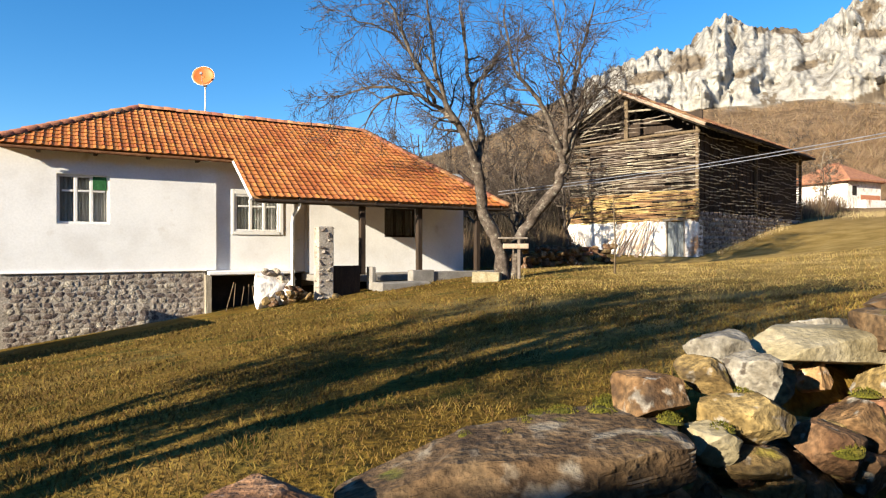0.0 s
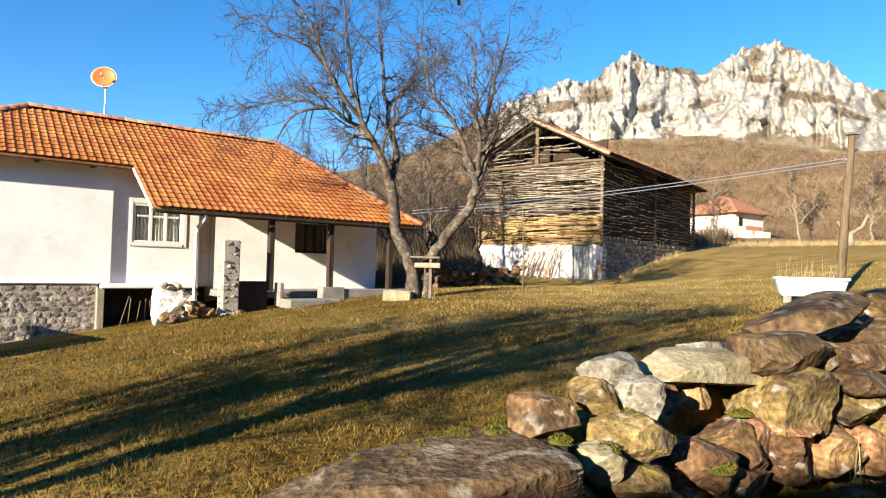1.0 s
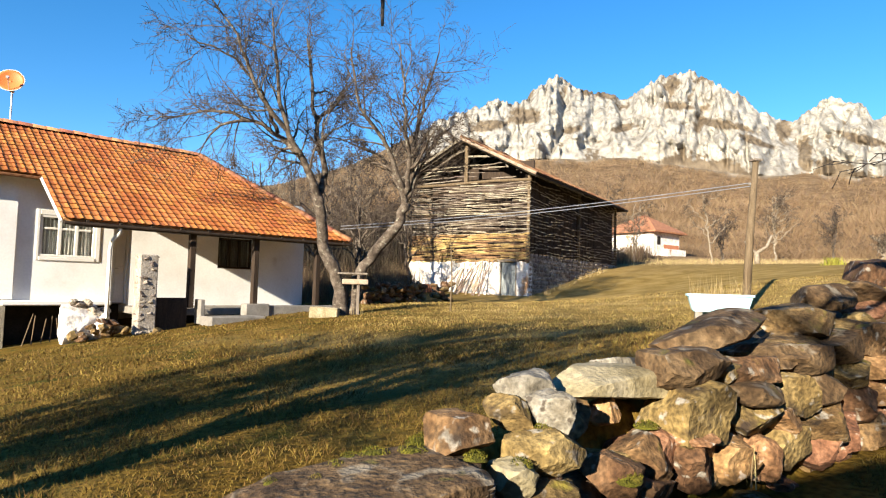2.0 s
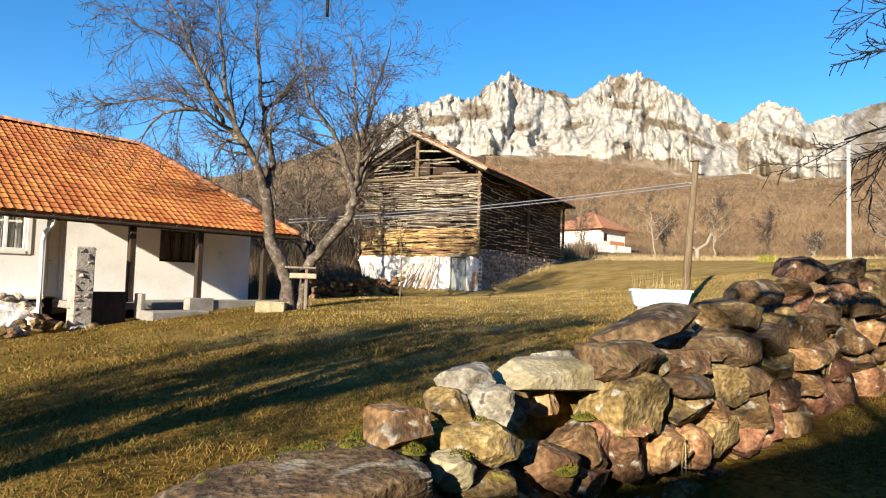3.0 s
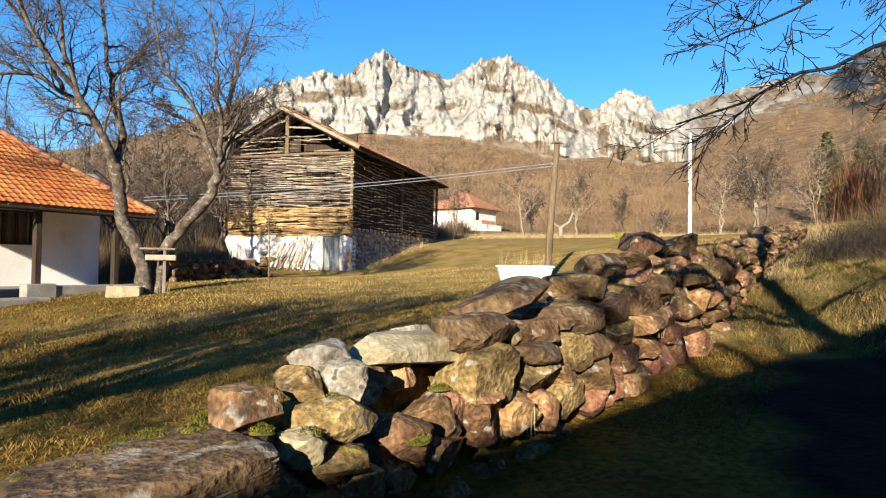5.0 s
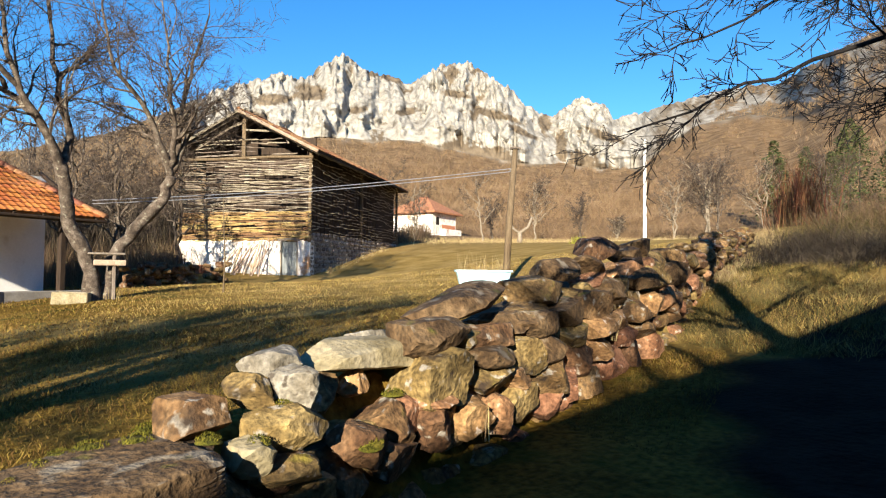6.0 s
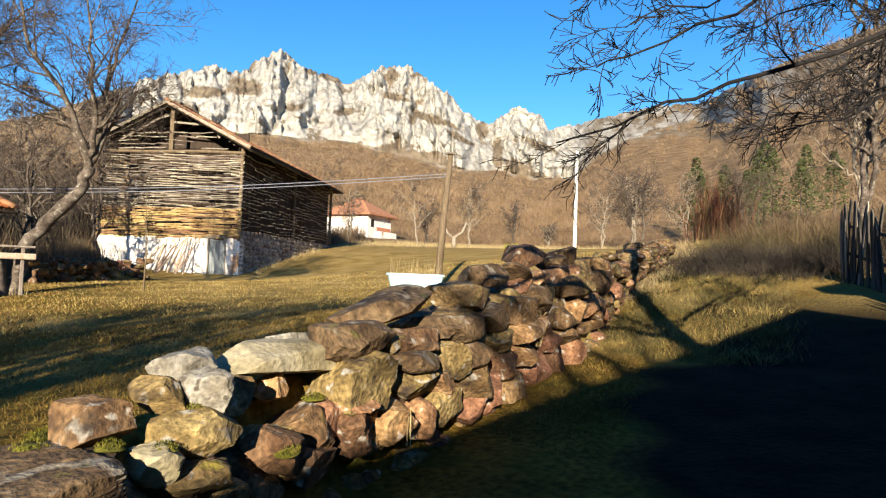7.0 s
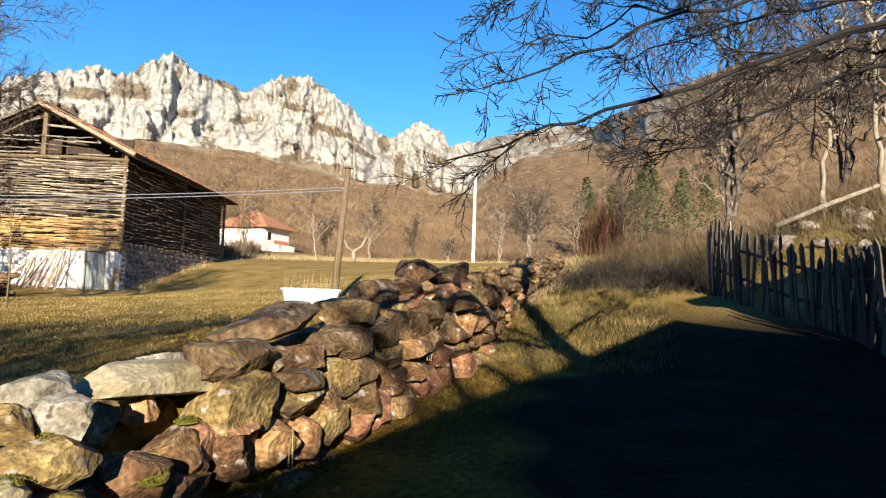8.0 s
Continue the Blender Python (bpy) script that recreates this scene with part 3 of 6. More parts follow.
# cap stones that stand out
lay("stone_slab", 0.34, 0.20, 0.745, 1.30, 0.66, 0.19, 11, M_SLAB, "long flat weathered sandstone slab", tilt=-5, yaw=-2, level=5, boxy=14, rough=0.05, chops=3)
lay("red_slab", -0.52, 0.12, 0.74, 0.48, 0.46, 0.18, 12, M_RED, "flat reddish stone", tilt=-4, boxy=7, level=4)
lay("cap_stone", 1.03, 0.29, 0.94, 0.34, 0.32, 0.21, 13, M_STONE, "rounded pinkish brown stone", tilt=-6, level=4)
lay("cap_stone", 1.30, 0.24, 1.02, 0.24, 0.26, 0.17, 14, M_STONE, "small brown stone", level=4, tilt=10)
lay("cap_stone", 1.47, 0.13, 1.02, 0.23, 0.27, 0.23, 15, M_LICHEN, "stone whitened by lichen", level=4, tilt=-12)
lay("cap_stone", 1.53, 0.40, 1.10, 0.33, 0.28, 0.18, 16, M_LICHEN, "stone whitened by lichen", level=4, tilt=-6)
lay("flat_stone", 2.15, 0.38, 1.07, 0.86, 0.44, 0.22, 17, M_PALE, "pale flat yellowish boulder", tilt=2, yaw=-6, level=5, boxy=7, rough=0.03, chops=5)
lay("cap_stone", 2.52, 0.62, 1.12, 0.36, 0.26, 0.16, 18, M_LICHEN, level=4)
lay("stone", 1.36, 0.08, 0.865, 0.40, 0.34, 0.21, 19, M_STONE, level=4, tilt=-4)
lay("stone", 1.34, 0.05, 0.69, 0.42, 0.36, 0.18, 20, M_STONE, level=4)
lay("stone", 1.12, 0.05, 0.80, 0.17, 0.25, 0.19, 21, M_PALE, level=4, tilt=25)
lay("stone", 1.80, 0.06, 0.70, 0.30, 0.36, 0.27, 22, M_STONE, level=4, tilt=16)
lay("stone", 2.10, 0.10, 0.72, 0.34, 0.36, 0.28, 23, M_STONE, level=4, tilt=14)
lay("stone", 1.78, 0.30, 0.93, 0.18, 0.24, 0.22, 24, M_STONE, level=4, tilt=20)
lay("stone", 2.02, 0.32, 0.93, 0.2, 0.24, 0.18, 25, M_RED, level=4, tilt=-20)
lay("stone", 0.88, 0.12, 0.83, 0.32, 0.4, 0.15, 26, M_SLAB, level=4, tilt=-4)
# stones of the face that can be told apart, course by course: along, height, width, depth of course, tilt
UPPER = [(2.53, 1.17, 0.60, 0.2, -2), (3.13, 1.12, 0.62, 0.17, 0), (3.72, 1.18, 0.66, 0.22, -3), (4.45, 1.22, 0.72, 0.24, -2), (5.1, 1.27, 0.7, 0.25, -2), (5.81, 1.40, 0.7, 0.27, -3), (6.6, 1.5, 0.75, 0.27, -2), (7.4, 1.56, 0.7, 0.3, -2), (8.2, 1.6, 0.75, 0.3, 0)]
MIDDLE = [(2.55, 0.94, 0.62, 0.34, 3), (3.07, 1.01, 0.48, 0.15, 2), (3.10, 0.87, 0.46, 0.26, 4), (3.55, 0.97, 0.46, 0.28, 14), (4.0, 0.97, 0.55, 0.2, -3), (4.0, 0.71, 0.6, 0.28, 3), (4.6, 1.01, 0.55, 0.22, 0), (5.15, 1.05, 0.55, 0.23, -3),
          (5.7, 1.1, 0.6, 0.23, -2), (6.35, 1.17, 0.6, 0.26, -2), (7.0, 1.2, 0.6, 0.3, 0), (7.7, 1.25, 0.6, 0.3, -2)]
LOWER = [(2.39, 0.68, 0.32, 0.29, 8), (2.75, 0.63, 0.46, 0.34, 10), (3.13, 0.58, 0.38, 0.25, 6), (3.5, 0.60, 0.5, 0.28, 12), (3.95, 0.50, 0.5, 0.25, 4), (4.42, 0.54, 0.48, 0.33, 10), (4.86, 0.5, 0.44, 0.32, -8), (2.40, 0.81, 0.36, 0.12, 5), (3.46, 0.76, 0.42, 0.18, 4),
         (4.72, 0.78, 0.6, 0.28, 2), (5.25, 0.82, 0.5, 0.24, 4), (5.55, 0.60, 0.6, 0.36, 6), (6.15, 0.66, 0.55, 0.4, 14), (6.75, 0.7, 0.5, 0.4, 8), (5.95, 0.9, 0.5, 0.22, -4), (6.5, 0.95, 0.5, 0.24, 2)]
for row, (course, kinds) in enumerate([(UPPER, (M_SLAB, M_STONE, M_SLAB)), (MIDDLE, (M_STONE, M_SLAB, M_STONE)), (LOWER, (M_STONE, M_RED, M_RED))]):
    for k, (x, z, w, h, ti) in enumerate(course):
        kind = M_RED if x > 4.6 and row and k % 3 else kinds[k % 3]
        lay("stone", x, 0.10 + 0.05 * (row == 0) + rnd.uniform(-0.02, 0.03), z, w * 1.12, 0.5, h * 1.2, 140 + 20 * row + k, kind, tilt=ti, yaw=rnd.uniform(-7, 3), level=4, boxy=4.5, chops=16, rough=0.06)
for k in range(9):
    x = -0.45 + 0.19 * k
    lay("stone", x, 0.08 + rnd.uniform(-0.03, 0.03), 0.59 + rnd.uniform(-0.02, 0.02), rnd.uniform(0.16, 0.27), 0.4, rnd.uniform(0.14, 0.19), 220 + k, (M_STONE, M_RED, M_SLAB)[k % 3], tilt=rnd.uniform(-8, 8), level=4)
for k, (x, off, z, sx, sz, ti) in enumerate([(2.95, 0.28, 1.14, 0.46, 0.22, -10), (3.16, 0.30, 1.35, 1.15, 0.22, -9), (3.55, 0.2, 1.17, 0.5, 0.2, -8), (4.32, 0.30, 1.43, 0.86, 0.24, -5), (4.85, 0.42, 1.62, 0.66, 0.22, -6),
                                             (5.6, 0.35, 1.66, 0.6, 0.22, 4), (6.15, 0.45, 1.88, 0.95, 0.27, -7), (6.95, 0.4, 1.84, 0.5, 0.22, 6), (7.7, 0.45, 1.93, 1.0, 0.3, 2)]):
    lay("cap_stone", x, off, z, sx, 0.5, sz, 40 + k, M_SLAB if k % 3 else M_STONE, "long dark weathered cap stone", tilt=ti, level=4, boxy=6, rough=0.045)
for k in range(26):
    x = rnd.uniform(8, 17)
    lay("cap_stone", x, rnd.uniform(0.2, 0.6), wall_top(x) + rnd.uniform(-0.05, 0.06), rnd.uniform(0.25, 0.6), 0.4, rnd.uniform(0.14, 0.24), 70 + k, M_STONE, tilt=rnd.uniform(-12, 8), level=2)


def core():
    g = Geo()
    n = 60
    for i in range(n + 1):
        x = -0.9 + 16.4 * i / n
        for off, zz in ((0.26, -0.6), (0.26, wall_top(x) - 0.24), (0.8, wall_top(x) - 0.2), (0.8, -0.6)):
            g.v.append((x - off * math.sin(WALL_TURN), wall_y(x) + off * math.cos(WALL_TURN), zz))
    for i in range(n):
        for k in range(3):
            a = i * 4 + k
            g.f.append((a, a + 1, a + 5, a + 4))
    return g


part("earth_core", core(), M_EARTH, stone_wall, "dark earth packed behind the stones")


def moss_clump(x, off, z, s, seed):
    r = random.Random(seed)
    g = Geo()
    for _ in range(int(260 * (s / 0.1))):
        a, q = r.uniform(0, 6.283), math.sqrt(r.random())
        px, py = math.cos(a) * q * s, math.sin(a) * q * s * 0.8
        pz = (1 - q * q) * s * 0.4
        h, w, b = s * r.uniform(0.10, 0.22), s * 0.035, r.uniform(0, 6.283)
        c = Vector((px, py, pz))
        d = Vector((math.cos(b) * w, math.sin(b) * w, 0))
        g.add([c - d, c + d, c + Vector((r.uniform(-1, 1) * w * 2, r.uniform(-1, 1) * w * 2, h))], [(0, 1, 2)])
    n, m = 12, 5
    for i in range(m + 1):
        for k in range(n):
            q, a = i / m, 6.283 * k / n
            g.v.append((math.cos(a) * q * s * 1.02, math.sin(a) * q * s * 0.82, (1 - q * q) * s * 0.42 - 0.01))
    k0 = len(g.v) - n * (m + 1)
    for i in range(m):
        for k in range(n):
            g.f.append((k0 + i * n + k, k0 + i * n + (k + 1) % n, k0 + (i + 1) * n + (k + 1) % n, k0 + (i + 1) * n + k))
    ob = part("moss_cushion", g, M_MOSS, stone_wall, "yellow-green moss cushion", True)
    ob.matrix_local = pose(x - off * math.sin(WALL_TURN), wall_y(x) + off * math.cos(WALL_TURN), z, 0, -8, rnd.uniform(0, 360))


for k, (x, off, z, s) in enumerate([(0.52, 0.42, 0.845, 0.06), (0.40, 0.34, 0.835, 0.045), (0.70, 0.44, 0.865, 0.08), (0.84, 0.34, 0.875, 0.08), (0.26, 0.44, 0.825, 0.04), (1.0, 0.12, 0.88, 0.07), (1.16, 0.02, 0.85, 0.07), (1.36, 0.1, 0.955, 0.07), (1.74, -0.09, 0.72, 0.085), (2.2, 0.16, 0.86, 0.08), (2.42, 0.2, 0.88, 0.08), (0.62, 0.48, 0.855, 0.06), (0.95, 0.46, 0.88, 0.09)]):
    moss_clump(x, off, z, s, 500 + k)


# ---- windows ----
def window(parent, s0, s1, z0, z1, o, cols, label, splits=(), frame_w=0.07, material=None, cloth=None):
    """A casement in a wall whose face lies at o: frame, sashes, panes, curtain, dark room behind."""
    material = material or M_WHITEPAINT
    w = part("window", Geo().box(s0, s1, o + 0.03, o + 0.11, z0, z0 + frame_w).box(s0, s1, o + 0.03, o + 0.11, z1 - frame_w, z1)
             .box(s0, s0 + frame_w, o + 0.032, o + 0.108, z0 + frame_w, z1 - frame_w).box(s1 - frame_w, s1, o + 0.032, o + 0.108, z0 + frame_w, z1 - frame_w), material, parent, label)
    inner0, inner1 = s0 + frame_w, s1 - frame_w
    step = (inner1 - inner0) / cols
    for c in range(1, cols):
        x = inner0 + c * step
        part("mullion", Geo().box(x - 0.045, x + 0.045, o + 0.034, o + 0.1, z0 + frame_w, z1 - frame_w), material, w)
    cuts = [z0 + frame_w, *splits, z1 - frame_w]
    for z in splits:
        for c in range(cols):
            part("glazing_bar", Geo().box(inner0 + c * step + 0.045, inner0 + (c + 1) * step - 0.045, o + 0.036, o + 0.096, z - 0.03, z + 0.03), material, w)
    for c in range(cols):
        for a, b in zip(cuts, cuts[1:]):
            pane = part("pane", Geo().box(inner0 + c * step + 0.02, inner0 + (c + 1) * step - 0.02, o + 0.06, o + 0.066, a, b, 0.001), M_GLASS, w)
            pane.visible_shadow = False
            if cloth and (c, a) == (cols - 1, cuts[-2]):
                part("green_cloth", Geo().box(inner0 + c * step + 0.03, inner1 - 0.01, o + 0.018, o + 0.03, a + 0.04, b + 0.03), M_GREEN, w, "dark green cloth hung over the pane")
    g = Geo()
    n = 40
    for i in range(n + 1):
        x = inner0 + (inner1 - inner0) * i / n
        y = o + 0.2 + 0.02 * math.sin(i * 1.9)
        g.v += [(x, y, z0 + 0.02), (x, y, z1 - 0.02)]
    g.f += [(2 * i, 2 * i + 2, 2 * i + 3, 2 * i + 1) for i in range(n)]
    part("curtain", g, M_CURTAIN, w, "grey net curtain")
    return w


def holed_wall(s0, s1, o0, o1, z0, z1, holes):
    """A wall slab along s with rectangular openings right through it."""
    xs = sorted({s0, s1, *[h[0] for h in holes], *[h[1] for h in holes]})
    zs = sorted({z0, z1, *[h[2] for h in holes], *[h[3] for h in holes]})
    g = Geo()
    solid = lambda i, k: 0 <= i < len(xs) - 1 and 0 <= k < len(zs) - 1 and not any(h[0] <= (xs[i] + xs[i + 1]) / 2 <= h[1] and h[2] <= (zs[k] + zs[k + 1]) / 2 <= h[3] for h in holes)
    for i in range(len(xs) - 1):
        for k in range(len(zs) - 1):
            if not solid(i, k):
                continue
            a, b, c, d = xs[i], xs[i + 1], zs[k], zs[k + 1]
            g.add([(a, o0, c), (b, o0, c), (b, o0, d), (a, o0, d)], [(0, 1, 2, 3)])
            g.add([(a, o1, c), (b, o1, c), (b, o1, d), (a, o1, d)], [(3, 2, 1, 0)])
            for di, dk, q in ((-1, 0, [(a, o0, c), (a, o0, d), (a, o1, d), (a, o1, c)]), (1, 0, [(b, o0, c), (b, o1, c), (b, o1, d), (b, o0, d)]),
                              (0, -1, [(a, o0, c), (a, o1, c), (b, o1, c), (b, o0, c)]), (0, 1, [(a, o0, d), (b, o0, d), (b, o1, d), (a, o1, d)])):
                if not solid(i + di, k + dk):
                    g.add(q, [(0, 1, 2, 3)])
    return g


# ---- clay tiles ----
def tile_mesh(name, w, l, material, wave=0.045, thick=0.014):
    """One S-shaped tile: x across, y up the slope from its lower edge, z out of the roof."""
    g = Geo()
    prof = [(0.0, 0.0), (0.14, 0.35), (0.34, 1.0), (0.54, 0.35), (0.68, 0.0), (1.0, 0.06)]
    for y, lift in ((0, 0.03), (l * 1.12, 0.002)):
        for px, pz in prof:
            g.v.append((px * w * 1.02, y, pz * wave + lift))
    n = len(prof)
    g.f += [(i, i + 1, n + i + 1, n + i) for i in range(n - 1)]
    k = len(g.v)
    g.v += [(px * w * 1.02, 0, pz * wave + 0.03 - thick) for px, pz in prof]
    g.f += [(i + 1, i, k + i, k + i + 1) for i in range(n - 1)]
    return g


def tile_slope(parent, origin, along, up, out, inside, length, rise, w, l, material, rest_material, chosen, wave=0.045, jitter=0.004):
    """Tiles on a roof slope: some as single parts, the others joined."""
    one = tile_mesh("tile", w, l, material, wave)
    shared = one.mesh("tile", material)
    rest, made = Geo(), 0
    r = random.Random(31)
    for row in range(int(rise / l) + 1):
        for c in range(int(length / w) + 1):
            s, t = c * w, row * l
            if not inside(s + w / 2, t + l / 2):
                continue
            j = Vector((r.uniform(-1, 1) * jitter * 2, r.uniform(-1, 1) * jitter * 2, r.uniform(0, 1) * jitter))
            base = origin + along * (s + j.x) + up * (t + j.y) + out * (0.02 + j.z)
            yaw = r.uniform(-0.012, 0.012)
            a2, u2 = along + up * yaw, up - along * yaw
            if made < 300 and chosen(s, t):
                made += 1
                ob = part("roof_tile", shared, material, parent)
                ob.matrix_local = Matrix(((a2.x, u2.x, out.x, base.x), (a2.y, u2.y, out.y, base.y), (a2.z, u2.z, out.z, base.z), (0, 0, 0, 1)))
            else:
                rest.add([base + a2 * v[0] + u2 * v[1] + out * v[2] for v in one.v], one.f)
    ob = part("tile_field", rest, rest_material, parent)
    ob["kind"] = "stuff"
    return ob


# ---- the white farmhouse ----
HM = pose(HX, HY, 0, 0, 0, math.degrees(HB))
farmhouse = thing("farmhouse", HM, "white plastered farmhouse with orange clay tile roof and stone cellar", "house")
K, ZE, OU, OR, S1, S2, L8 = 0.563, 3.01, 2.29, 5.6, -2.31, 5.54, 8.4
ZU, ZR = ZE + K * OU, ZE + K * OR
OB = 2 * OR - OU


def farmhouse_build():
    h = farmhouse
    part("front_wall", holed_wall(-5.75, -0.45, 2.65, 3.05, 0.98, ZU + 0.1, [(-4.5, -3.25, 2.28, 3.62)]), M_PLASTER, h)
    window(h, -4.5, -3.25, 2.28, 3.62, 2.69, 3, "white painted three-light window, one pane covered in green", (3.18,), cloth=True)
    part("side_wall", Geo().box(-5.75, -5.35, 3.05, OB - 0.4, 0.98, ZU + 0.1, 0.004), M_PLASTER, h)
    part("corner_wall", Geo().box(-0.85, -0.452, 3.052, 3.5, 0.98, ZU, 0.004), M_PLASTER, h)
    part("back_wall", Geo().box(-5.75, 8.4, OB - 0.4, OB - 0.05, -1.5, ZU, 0.004), M_PLASTER, h)
    part("set_back_wall", holed_wall(-0.45, 1.95, 2.76, 3.2, 0.9, 4.3, [(0.1, 1.48, 2.14, 3.28)]), M_PLASTER, h)
    window(h, 0.1, 1.48, 2.14, 3.28, 2.72, 3, "white painted three-light window with curtains", (2.92,))
    part("window_surround", Geo().box(0.02, 0.10, 2.735, 2.765, 2.04, 3.42).box(1.48, 1.6, 2.735, 2.765, 2.04, 3.42).box(0.1, 1.48, 2.735, 2.765, 3.28, 3.42).box(0.1, 1.48, 2.72, 2.765, 2.04, 2.14), M_WHITEPAINT, h, "white boarded window surround")
    part("veranda_wall", holed_wall(2.5, 8.45, 2.9, 3.5, 0.78, 4.4, [(5.2, 6.42, 2.02, 3.04)]), M_PLASTER, h)
    window(h, 5.2, 6.42, 2.02, 3.04, 2.94, 3, "dark wooden veranda window", (), material=M_DARKWOOD)
    part("end_wall", Geo().box(8.05, 8.45, 3.5, OB - 0.4, 0.2, ZU, 0.004), M_PLASTER, h)
    part("door_frame", Geo().box(1.95, 2.12, 3.12, 3.3, 0.85, 4.2).box(2.43, 2.5, 3.12, 3.3, 0.85, 3.2).box(2.12, 2.43, 3.12, 3.3, 3.1, 3.2), M_WHITEPAINT, h)
    d = part("front_door", Geo().box(2.12, 2.43, 3.16, 3.2, 0.87, 3.1).box(2.16, 2.39, 3.14, 3.16, 1.1, 1.8).box(2.16, 2.39, 3.14, 3.16, 1.95, 2.9), M_WHITEPAINT, h, "white panelled door")
    part("door_handle", Geo().tube([(2.16, 3.14, 1.9), (2.16, 3.09, 1.9), (2.23, 3.08, 1.9)], 0.012), M_ZINC, d)
    part("ledge", Geo().box(-0.7, 1.9, 2.45, 2.76, 0.82, 0.96, 0.03), M_PLASTER, h, "white rendered ledge over the cellar mouth")
    # cellar's back painted near-black for the shade in its mouth
    part("cellar_back", Geo().box(-0.7, 2.4, 3.4, 3.5, -1.2, 0.82), M_DARK, h)
    part("cellar_jamb", Geo().box(-0.78, -0.6, 2.5, 2.8, -1.0, 0.84), M_GREYWOOD, h, "weathered timber jamb")
    part("broken_wall", rock_mesh("broken_wall", 0.42, 0.26, 0.52, 91, M_WHITEWASH, 4, boxy=10, rough=0.07, chops=7), M_WHITEWASH, h, "broken whitewashed stub of wall").matrix_local = pose(0.62, 0.72, 0.42)
    part("broken_wall", rock_mesh("broken_wall", 0.26, 0.24, 0.34, 92, M_WHITEWASH, 4, boxy=9, rough=0.09, chops=9), M_WHITEWASH, h, "broken whitewashed stub of wall").matrix_local = pose(1.12, 0.62, 0.38)
    for k in range(9):
        part("wall_stone", rock_mesh("wall_stone", rnd.uniform(0.09, 0.17), 0.16, rnd.uniform(0.06, 0.1), 840 + k, M_BASE, 2), M_BASE, h).matrix_local = pose(0.45 + 0.1 * k + rnd.uniform(-0.05, 0.05), 0.68 + rnd.uniform(-0.1, 0.1), (0.98 if k < 4 else 0.72) + rnd.uniform(-0.04, 0.1), 0, rnd.uniform(-15, 15), rnd.uniform(-20, 20))
    part("veranda_floor", Geo().box(5.2, 8.5, 0.05, 3.1, 0.0, 0.8, 0.02).box(2.3, 5.2, 0.9, 3.1, 0.6, 0.8, 0.02), M_CONCRETE, h)
    # added panel, its near-black colour stands in for shade under the floor
    part("hollow_shade", Geo().box(2.3, 5.2, 1.6, 1.7, -0.4, 0.6, 0.01), M_DARK, h, "near-black panel painting the shade below the veranda")
    # dark wood colour here paints the shade lying on the low parapet
    part("parapet", Geo().box(2.2, 3.12, 0.15, 0.32, 0.1, 1.12, 0.02), M_DARKWOOD, h, "parapet painted dark for the shade on it")
    part("curb", Geo().box(3.42, 3.55, 0.0, 0.4, 0.4, 1.08, 0.02), M_CONCRETE, h)
    part("curb", Geo().box(4.75, 5.5, -0.05, 0.3, 0.3, 0.96, 0.02), M_CONCRETE, h)
    part("curb", Geo().box(5.5, 8.4, 0.0, 0.3, 0.3, 0.90, 0.02), M_CONCRETE, h)
    part("step", Geo().box(3.4, 5.0, -0.75, -0.05, 0.2, 0.64, 0.03), M_CONCRETE, h, "worn concrete step")
    for s in (3.21, 5.12, 7.28):
        part("post", Geo().box(s - 0.085, s + 0.085, 0.15, 0.32, 0.85, 2.98, 0.02), M_DARKWOOD, h, "dark square veranda post")
    part("eave_beam", Geo().box(0.2, 8.2, 0.14, 0.34, 2.86, 3.0), M_DARKWOOD, h)
    for i in range(11):
        s = 0.5 + i * 0.76
        part("rafter", Geo().box(s - 0.04, s + 0.04, -0.05, 3.1, 0.0, 0.11, 0.005, Matrix.Translation((0, 0, ZE - 0.11)) @ Matrix.Rotation(math.atan(K), 4, "X")), M_DARKWOOD, h)
    for i in range(4):
        s = -4.9 + i * 1.3
        part("eave_bracket", Geo().box(s - 0.05, s + 0.05, OU - 0.05, 2.7, ZU - 0.16, ZU - 0.04), M_DARKWOOD, h)
    # roof shell
    def P(s, o, lift=0.0):
        return (s, o, (ZE + K * min(o, 2 * OR - o)) + lift)
    roof = Geo()
    left = S1 - (OR - OU) * 1.12
    rim = [P(0, 0), P(L8, 0), P(S2, OR), P(S1, OR), P(left, OU), P(0, OU)]
    k = len(rim)
    roof.add(rim + [(x, y, z - 0.1) for x, y, z in rim], [tuple(range(k)), tuple(range(2 * k - 1, k - 1, -1))] + [(i, k + i, k + (i + 1) % k, (i + 1) % k) for i in range(k)])
    bs, be = (left, OB, ZU), (L8, OB, ZU)
    roof.add([P(S1, OR), P(S2, OR), be, bs], [(0, 1, 2, 3)])
    roof.add([P(left, OU), P(S1, OR), bs], [(0, 1, 2)])
    roof.add([P(L8, 0), be, P(S2, OR)], [(0, 1, 2)])
    r = part("roof", roof, M_RIDGE, h, "orange clay tile roof with darker ridge")
    ca, sa = math.cos(math.atan(K)), math.sin(math.atan(K))
    up, out = Vector((0, ca, sa)), Vector((0, -sa, ca))
    lo = left - 0.05

    def inside(s, t):
        s, o = s + lo, t * ca
        if o > OR - 0.02 or o < -0.1:
            return False
        if s < 0.02 and o < OU:
            return False
        return s > left + (o - OU) / (OR - OU) * (S1 - left) - 0.05 and s < L8 + (S2 - L8) * o / OR + 0.02
    tile_slope(r, Vector((lo, -0.06, ZE - 0.03)), Vector((1, 0, 0)), up, out, inside, L8 - lo + 0.2, OR / ca, 0.2, 0.285, M_TILE, M_TILE_REST, lambda s, t: 5.5 < s < 9.2 and t < 4.4, 0.024)
